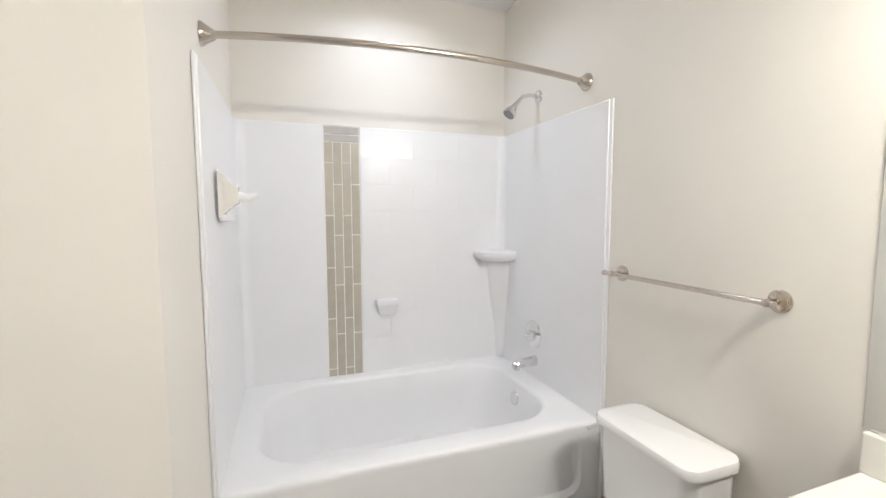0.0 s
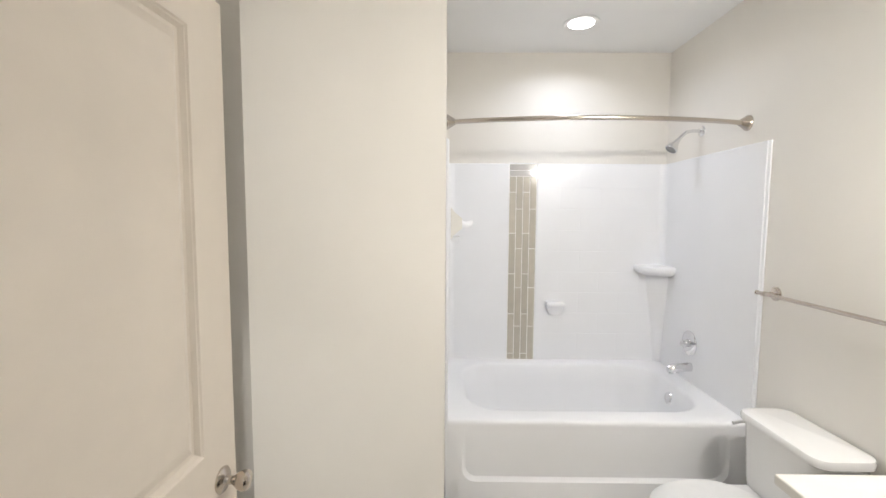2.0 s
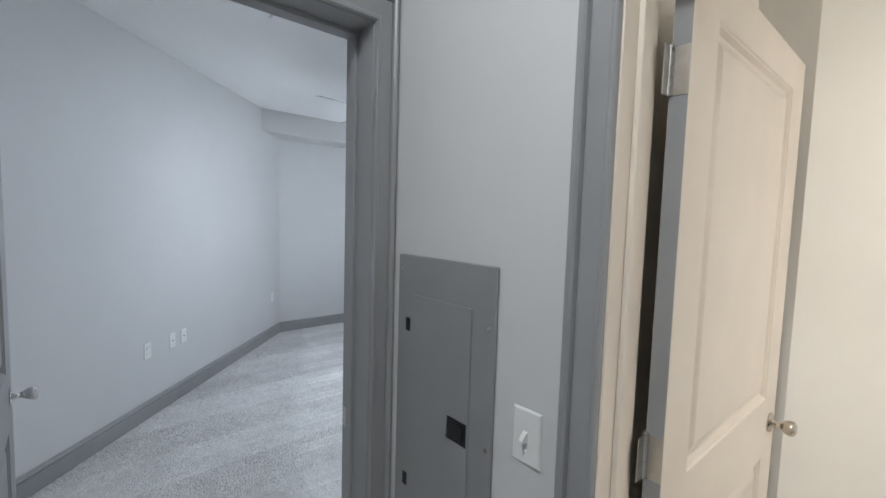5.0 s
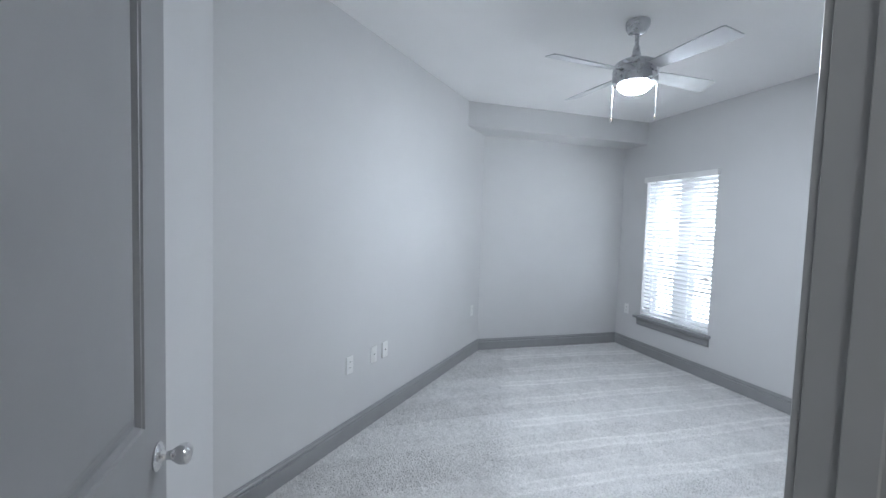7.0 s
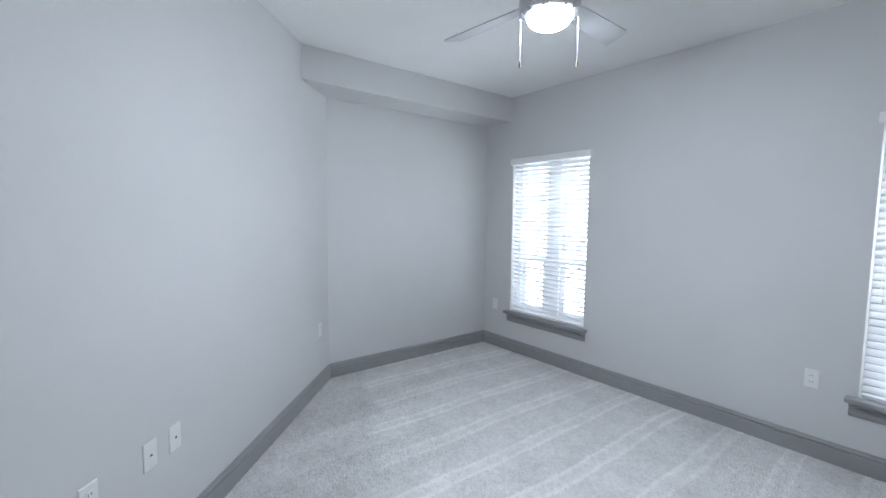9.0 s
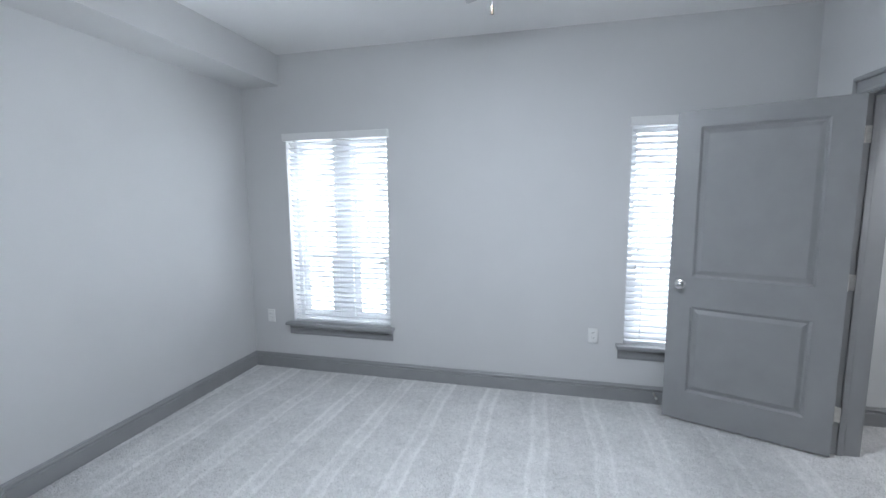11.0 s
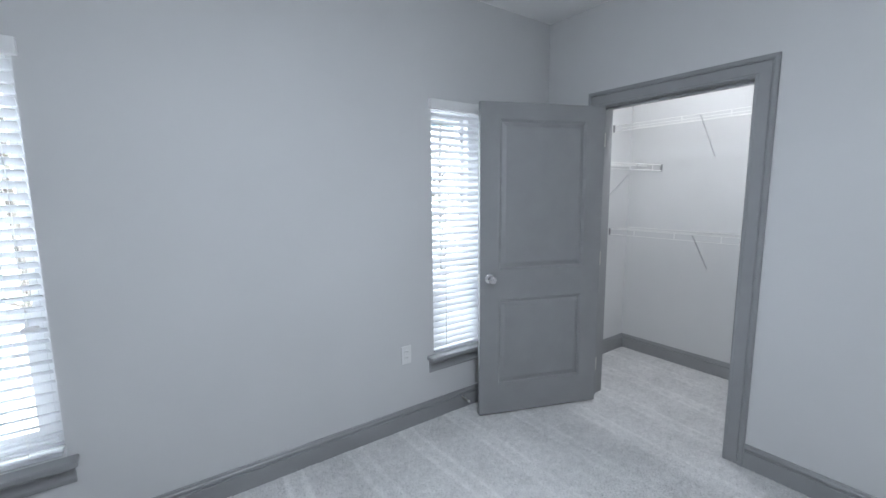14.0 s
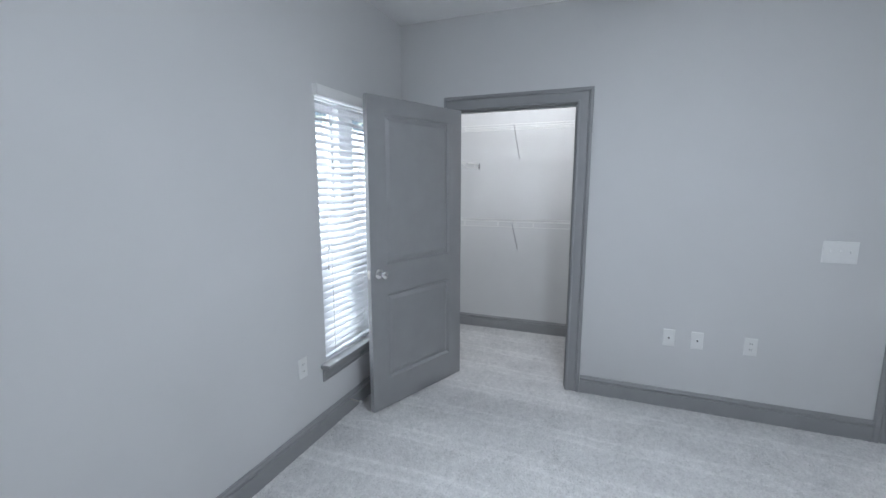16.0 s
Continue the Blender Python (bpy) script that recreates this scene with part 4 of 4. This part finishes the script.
recessed_light(0.523, 1.765, DOWNLIGHT, "lit round recessed lamp over the tub")
# assumed fixture, never in view, that goes with the hall's fill light
hl = thing("added_hall_fill_fixture", (-0.75, -1.75, H), "unseen round glowing opal fixture added to brighten the hall", "ceiling lamp")
part("base", lathe([(0.16, 0), (0.16, -0.02), (0.15, -0.025)], 36, m=Matrix.Translation((-0.75, -1.75, H))), NICKEL, hl, smooth=True)
part("bowl", lathe([(0.15, -0.022), (0.15, -0.03), (0.12, -0.036), (0, -0.038)], 36, m=Matrix.Translation((-0.75, -1.75, H))), BOWL_GLOW, hl, smooth=True)

cl = thing("closet_ceiling_light", (-1.40, 1.45, H), "lit round opal closet ceiling lamp", "ceiling lamp")
part("base", lathe([(0.12, 0), (0.12, -0.02), (0.11, -0.025)], 32, m=Matrix.Translation((-1.40, 1.45, H))), NICKEL, cl, smooth=True)
part("bowl", lathe([(0.11, -0.022), (0.11, -0.03), (0.09, -0.036), (0, -0.038)], 32, m=Matrix.Translation((-1.40, 1.45, H))), BOWL_GLOW, cl, smooth=True)

# ---- hall: breaker panel and switch ----


def build_breaker_panel():
    p = thing("breaker_panel", (-1.318, -0.88, 0.62), "grey enamelled breaker panel set in the wall", "breaker panel")
    part("cover", bx(-1.503, -1.133, -0.8885, -0.880, 0.46, 1.427, 0.003), PANEL_GREY, p)
    d = part("panel_door", bx(-1.437, -1.205, -0.8925, -0.8887, 0.56, 1.322, 0.0015), PANEL_GREY, p)
    part("latch_recess", bx(-1.276, -1.210, -0.8938, -0.8927, 0.985, 1.042, 0.0004), BLACK, d, "black latch recess")
    part("latch", bx(-1.252, -1.220, -0.899, -0.894, 0.996, 1.028, 0.002), BLACK, d, "black slide latch")
    part("latch_rim", bx(-1.280, -1.2765, -0.895, -0.8887, 0.985, 1.042), STEEL, d)
    for z in (0.79, 1.235):
        part("hinge_pin", bx(-1.462, -1.444, -0.8905, -0.8887, z - 0.018, z + 0.018, 0.0005), BLACK, p)
    for x, z in ((-1.152, 1.285), (-1.152, 1.005), (-1.152, 0.60), (-1.483, 1.385), (-1.483, 0.50)):
        part("screw", lathe([(0.006, 0), (0.005, 0.002), (0, 0.0025)], 12, m=pose(x, -0.8887, z, 90)), STEEL, p, smooth=True)


build_breaker_panel()


def wall_plate(name, at, turn, kind, label, category):
    """A cover plate, its face to -y before the turn; kind: outlet, jack, switch or triple."""
    m = Matrix.Translation(at) @ pose(0, 0, 0, 0, 0, turn)
    w, h = (0.082, 0.064) if kind == "triple" else (0.035, 0.0575)
    p = thing(name, m, label, category, group="wall plates")
    lp = loft([[(x, y, z) for x, z in ((-w + i, -h + i), (w - i, -h + i), (w - i, h - i), (-w + i, h - i))] for y, i in ((0.0, 0), (-0.004, 0.0), (-0.0062, 0.003))])
    part("plate", lp, PLASTIC, p, local=True)
    if kind == "outlet":
        for z in (-0.0195, 0.0195):
            part("socket", loft([[(px, yy, pz + z) for px, pz, _ in rounded(0, 0, 0.0165 - i, 0.0145 - i, 0.008, 0, 4)] for yy, i in ((-0.006, 0), (-0.0085, 0.0006))]), PLASTIC, p, local=True)
            for sx in (-0.0063, 0.0063):
                part("slot", bx(sx - 0.0012, sx + 0.0012, -0.0090, -0.0084, z - 0.002, z + 0.007), BLACK, p, local=True)
    elif kind == "jack":
        part("jack", bx(-0.008, 0.008, -0.0085, -0.006, -0.008, 0.008, 0.001), PLASTIC, p, local=True)
        part("jack_opening", bx(-0.005, 0.005, -0.0088, -0.0084, -0.005, 0.005), BLACK, p, local=True)
    elif kind == "triple":
        for sx in (-0.046, 0.0, 0.046):
            part("toggle", bx(sx - 0.005, sx + 0.005, -0.018, -0.006, -0.004, 0.012, 0.002), PLASTIC, p, local=True)
    elif kind == "switch":
        part("toggle", loft([[(sx * w2, y, z + sz * h2) for sx, sz in ((-1, -1), (1, -1), (1, 1), (-1, 1))] for y, w2, h2, z in ((-0.006, 0.0065, 0.012, 0), (-0.013, 0.005, 0.008, 0.001), (-0.024, 0.004, 0.004, -0.007))]), PLASTIC, p, local=True)
    for z in ((-0.030, 0.030) if kind == "switch" else (0,) if kind == "outlet" else (-0.042, 0.042)):
        part("screw", lathe([(0.0032, 0), (0.0028, 0.0012), (0, 0.0014)], 10, m=pose(0, -0.0062, z, 90)), PLASTIC, p, local=True)
    return p


wall_plate("light_switch", (-1.042, -0.8802, 1.083), 0, "switch", "white toggle light switch on the hall wall", "light switch")
wall_plate("wall_outlet", (-2.981, 2.2698, 0.487), 0, "outlet", "white duplex outlet on the window wall", "outlet")
wall_plate("wall_outlet", (-5.728, 2.2698, 0.476), 0, "outlet", "white duplex outlet beside the window", "outlet")
for y, kind, nm in ((0.290, "jack", "cable_jack"), (0.125, "jack", "cable_jack"), (-0.170, "outlet", "wall_outlet")):
    wall_plate(nm, (-1.7002, y, 0.493), -90, kind, "white wall plate beside the closet door", "outlet" if kind == "outlet" else "wall jack")
wall_plate("light_switch", (-1.7002, -0.544, 1.122), -90, "triple", "white triple light switch beside the door", "light switch")
for s, kind, nm in ((0.965, "outlet", "wall_outlet"), (1.235, "jack", "cable_jack"), (1.375, "jack", "cable_jack"), (3.08, "outlet", "wall_outlet")):
    q = A + s * DIR - 0.0004 * OUT
    wall_plate(nm, (q.x, q.y, 0.50), math.degrees(math.atan2(OUT.y, OUT.x)) - 90, kind, "white wall plate on the diagonal wall", "outlet" if kind == "outlet" else "wall jack")

# ---- ceiling fan ----


def build_fan():
    x, y = -3.61, 0.425
    f = thing("ceiling_fan", (x, y, H), "brushed-nickel ceiling fan with four silver blades and lit bowl", "ceiling fan")
    at = Matrix.Translation((x, y, 0))
    part("canopy", lathe([(0.0, H), (0.068, H), (0.070, H - 0.012), (0.066, H - 0.040), (0.052, H - 0.066), (0.030, H - 0.078), (0, H - 0.080)], 36, m=at), FAN_METAL, f, smooth=True)
    part("downrod", lathe([(0.0125, H - 0.07), (0.0125, 2.562), (0.0175, 2.560), (0.0215, 2.535), (0.027, 2.505), (0.044, 2.475)], 24, m=at), FAN_METAL, f, smooth=True)
    part("motor_housing", lathe([(0.0, 2.485), (0.045, 2.482), (0.090, 2.470), (0.118, 2.456), (0.127, 2.440), (0.1275, 2.425)], 44, m=at), FAN_METAL, f, smooth=True)
    part("motor_band", lathe([(0.1275, 2.425), (0.124, 2.423), (0.124, 2.416), (0.130, 2.414), (0.1305, 2.385), (0.124, 2.383), (0.124, 2.378), (0.1295, 2.376), (0.1295, 2.335), (0.122, 2.330), (0.100, 2.329)], 44, m=at), FAN_METAL, f, smooth=True)
    part("light_bowl", lathe([(0.096, 2.332), (0.094, 2.319), (0.084, 2.303), (0.064, 2.290), (0.038, 2.283), (0, 2.280)], 40, m=at), BULB, f, "lit opal glass bowl", smooth=True)
    for k in range(4):
        m = at @ pose(0, 0, 2.405, 0, 0, 4 + 90 * k) @ pose(0, 0, 0, -14)
        outline = [(0.150, -0.045), (0.30, -0.054), (0.50, -0.062), (0.585, -0.066), (0.606, -0.058), (0.622, 0.050), (0.612, 0.062), (0.50, 0.060), (0.30, 0.052), (0.150, 0.043)]
        bm = prism(outline, -0.003, 0.003)
        bmesh.ops.transform(bm, matrix=m, verts=bm.verts)
        bl = part("blade", bm, FAN_BLADE, f)
        part("blade_iron", bx(0.10, 0.185, -0.032, 0.032, 0.0032, 0.0075, 0.002, m=m), FAN_METAL, bl)
    for a, ln in ((229, 0.20), (48, 0.20)):
        px, py = x + 0.122 * math.cos(radians(a)), y + 0.122 * math.sin(radians(a))
        part("pull_chain", tube([(px, py, 2.345), (px, py, 2.345 - ln)], 0.0010, 6), CHAIN, f)
        part("pull", lathe([(0, 0), (0.0045, 0.002), (0.0055, 0.014), (0.003, 0.030), (0, 0.032)], 12, m=Matrix.Translation((px, py, 2.345 - ln - 0.03))), PULL, f, "small dark bronze pull", smooth=True)


build_fan()
spr = thing("fire_sprinkler", (-3.116, -0.688, H), "small pendent fire sprinkler on the ceiling", "sprinkler")
part("escutcheon", lathe([(0.032, 0), (0.030, -0.006), (0.014, -0.010)], 24, m=Matrix.Translation((-3.116, -0.688, H))), PLASTIC, spr, smooth=True)
part("head", lathe([(0.010, -0.008), (0.010, -0.022), (0.005, -0.024), (0.005, -0.042), (0.016, -0.044), (0, -0.046)], 16, m=Matrix.Translation((-3.116, -0.688, H))), CHROME, spr, smooth=True)

# ---- closet shelves ----


def wire_shelf(length, depth, m, braces, label):
    """A ventilated wire shelf: back rod at y = 0, front at y = depth, x along it; brace places along x."""
    s = thing("wire_shelf", m, label, "shelf", group="closet wire shelves")
    for y, z, nm in ((0.006, 0, "back_rod"), (depth, 0, "front_rod"), (depth, -0.048, "lip_rod"), (depth * 0.55, -0.004, "mid_rod")):
        part(nm, tube([(0, y, z), (length, y, z)], 0.0029, 8), WIRE, s, local=True, smooth=True)
    n = int(length / 0.0254)
    bm = bmesh.new()
    for k in range(n + 1):
        x = length * k / n
        tube([(x, 0.004, 0.003), (x, depth, 0.003)], 0.0006, 4, bm, caps=False)
        if k % 13 == 6:
            box(bm, x - 0.004, x + 0.004, depth - 0.001, depth + 0.003, -0.046, 0.002)
    tagged(part("deck_mesh", bm, WIRE, s, local=True), kind="stuff")
    for x in braces:
        br = part("brace", tube([(x, depth - 0.005, -0.004), (x, 0.003, -0.29)], 0.0048, 8), BRACE, s, local=True, label="grey slanting support brace", smooth=True)
        part("brace_foot", bx(x - 0.010, x + 0.010, 0.0, 0.004, -0.315, -0.275, 0.001), BRACE, br, local=True)
    for x in (0.0, length):
        part("end_cap", bx(x - 0.006, x + 0.006, depth - 0.008, depth + 0.006, -0.055, 0.006, 0.002), PANEL_GREY, s, local=True, label="grey plastic end cap")


# along the back wall: local x runs south, local y runs west
FLIP = Matrix(((0, -1, 0, -0.572), (1, 0, 0, 0.87), (0, 0, 1, 0), (0, 0, 0, 1)))
for z in (2.05, 1.16):
    wire_shelf(1.38, 0.295, Matrix.Translation((0, 0, z)) @ FLIP, (0.10, 0.69), "white wire shelf along the closet's back wall")
# along the side wall: local x runs east, local y runs south
SIDE = Matrix(((-1, 0, 0, -0.585), (0, -1, 0, 2.260), (0, 0, 1, 1.712), (0, 0, 0, 1)))
wire_shelf(0.955, 0.295, SIDE, (0.36,), "short white wire shelf on the closet's side wall")

# a door stop on the baseboard
ds = thing("door_stop", (-2.55, 2.255, 0.085), "small spring door stop on the baseboard", "door stop")
part("spring", tube([(-2.55, 2.255, 0.085), (-2.55, 2.18, 0.084)], 0.006, 10), STEEL, ds, smooth=True)
part("tip", lathe([(0, 0), (0.009, 0), (0.009, 0.012), (0, 0.014)], 12, m=pose(-2.55, 2.18, 0.084, 90)), PLASTIC, ds, "white rubber tip", smooth=True)

# ---- outside ----
slab("ground", -400, 400, 2.43, 800, -0.6, -0.5, GRASS, "grass outside the windows", "ground")


def tree(x, y, seed):
    rng = random.Random(seed)
    t = thing("tree", (x, y, -0.5), "young leafy tree outside the window", "tree")
    bm = tube([(x, y, -0.5), (x + 0.02, y, 0.6), (x - 0.02, y + 0.02, 1.5), (x, y, 2.6)], [0.035, 0.028, 0.02, 0.008], 8)
    for k in range(14):
        z = rng.uniform(0.7, 2.3)
        a = rng.uniform(0, 6.28)
        e = (x + 0.5 * math.cos(a), y + 0.16 * math.sin(a), z + rng.uniform(0.1, 0.4))
        tube([(x, y, z), ((x + e[0]) / 2, (y + e[1]) / 2, z + 0.1), e], [0.010, 0.007, 0.003], 5, bm)
    part("trunk", bm, BARK, t)
    vs, fs = [], []
    for k in range(1000):
        c = Vector((x + rng.gauss(0, 0.42), y + rng.gauss(0, 0.10), rng.uniform(0.95, 2.7)))
        d = Vector((rng.uniform(-1, 1), rng.uniform(-1, 1), rng.uniform(-1, 0.4))).normalized()
        n = d.orthogonal().normalized()
        L = rng.uniform(0.025, 0.05)
        b = len(vs)
        vs += [c - d * L, c + n * L * 0.4, c + d * L, c - n * L * 0.4]
        fs.append((b, b + 1, b + 2, b + 3))
    me = bpy.data.meshes.new("crown")
    me.from_pydata(vs, [], fs)
    me.materials.append(LEAF)
    part("crown", me, None, t)


tree(-4.75, 2.95, 3)
tree(-2.2, 2.95, 8)

# ---- carpet pile, last ----


def carpet_pile(floor, x0, x1, y0, y1, step, seed):
    """Short leaning tufts all over a carpet, one mesh."""
    rng = np.random.default_rng(seed)
    gx, gy = np.meshgrid(np.arange(x0, x1, step), np.arange(y0, y1, step))
    px = gx.ravel() + rng.uniform(-0.6, 0.6, gx.size) * step
    py = gy.ravel() + rng.uniform(-0.6, 0.6, gx.size) * step
    n_out = np.array((OUT.x, OUT.y))
    keep = ((px - A.x) * n_out[0] + (py - A.y) * n_out[1] < -0.012) & (px > x0) & (px < x1) & (py > y0) & (py < y1)
    px, py = px[keep], py[keep]
    n = px.size
    turn = rng.uniform(0, 2 * np.pi, n)
    rad = rng.uniform(0.45, 0.75, n) * step
    high = rng.uniform(0.004, 0.0085, n)
    lean = 0.0035 * np.sign(np.sin((px + 0.03 * py) * 2 * np.pi / 0.72))
    co = np.empty((n, 4, 3), np.float32)
    for k in range(3):
        co[:, k, 0] = px + rad * np.cos(turn + k * 2.0944)
        co[:, k, 1] = py + rad * np.sin(turn + k * 2.0944)
        co[:, k, 2] = 0.0004
    co[:, 3, 0] = px + rng.normal(0, 0.003, n)
    co[:, 3, 1] = py + lean + rng.normal(0, 0.003, n)
    co[:, 3, 2] = high
    tri = np.array(((0, 1, 3), (1, 2, 3), (2, 0, 3)))
    idx = (np.arange(n)[:, None, None] * 4 + tri[None]).reshape(-1)
    me = bpy.data.meshes.new("carpet_pile")
    me.vertices.add(n * 4)
    me.vertices.foreach_set("co", co.ravel())
    me.loops.add(idx.size)
    me.loops.foreach_set("vertex_index", idx.astype(np.int32))
    me.polygons.add(n * 3)
    me.polygons.foreach_set("loop_start", np.arange(0, idx.size, 3, dtype=np.int32))
    me.update(calc_edges=True)
    me.materials.append(CARPET)
    tagged(part("carpet_pile", me, None, floor), kind="stuff")


carpet_pile(bpy.data.objects["floor"], -5.895, -1.56, -1.84, 2.255, 0.0092, 1)
carpet_pile(bpy.data.objects["floor_closet"], -1.55, -0.59, 0.88, 2.245, 0.0092, 2)
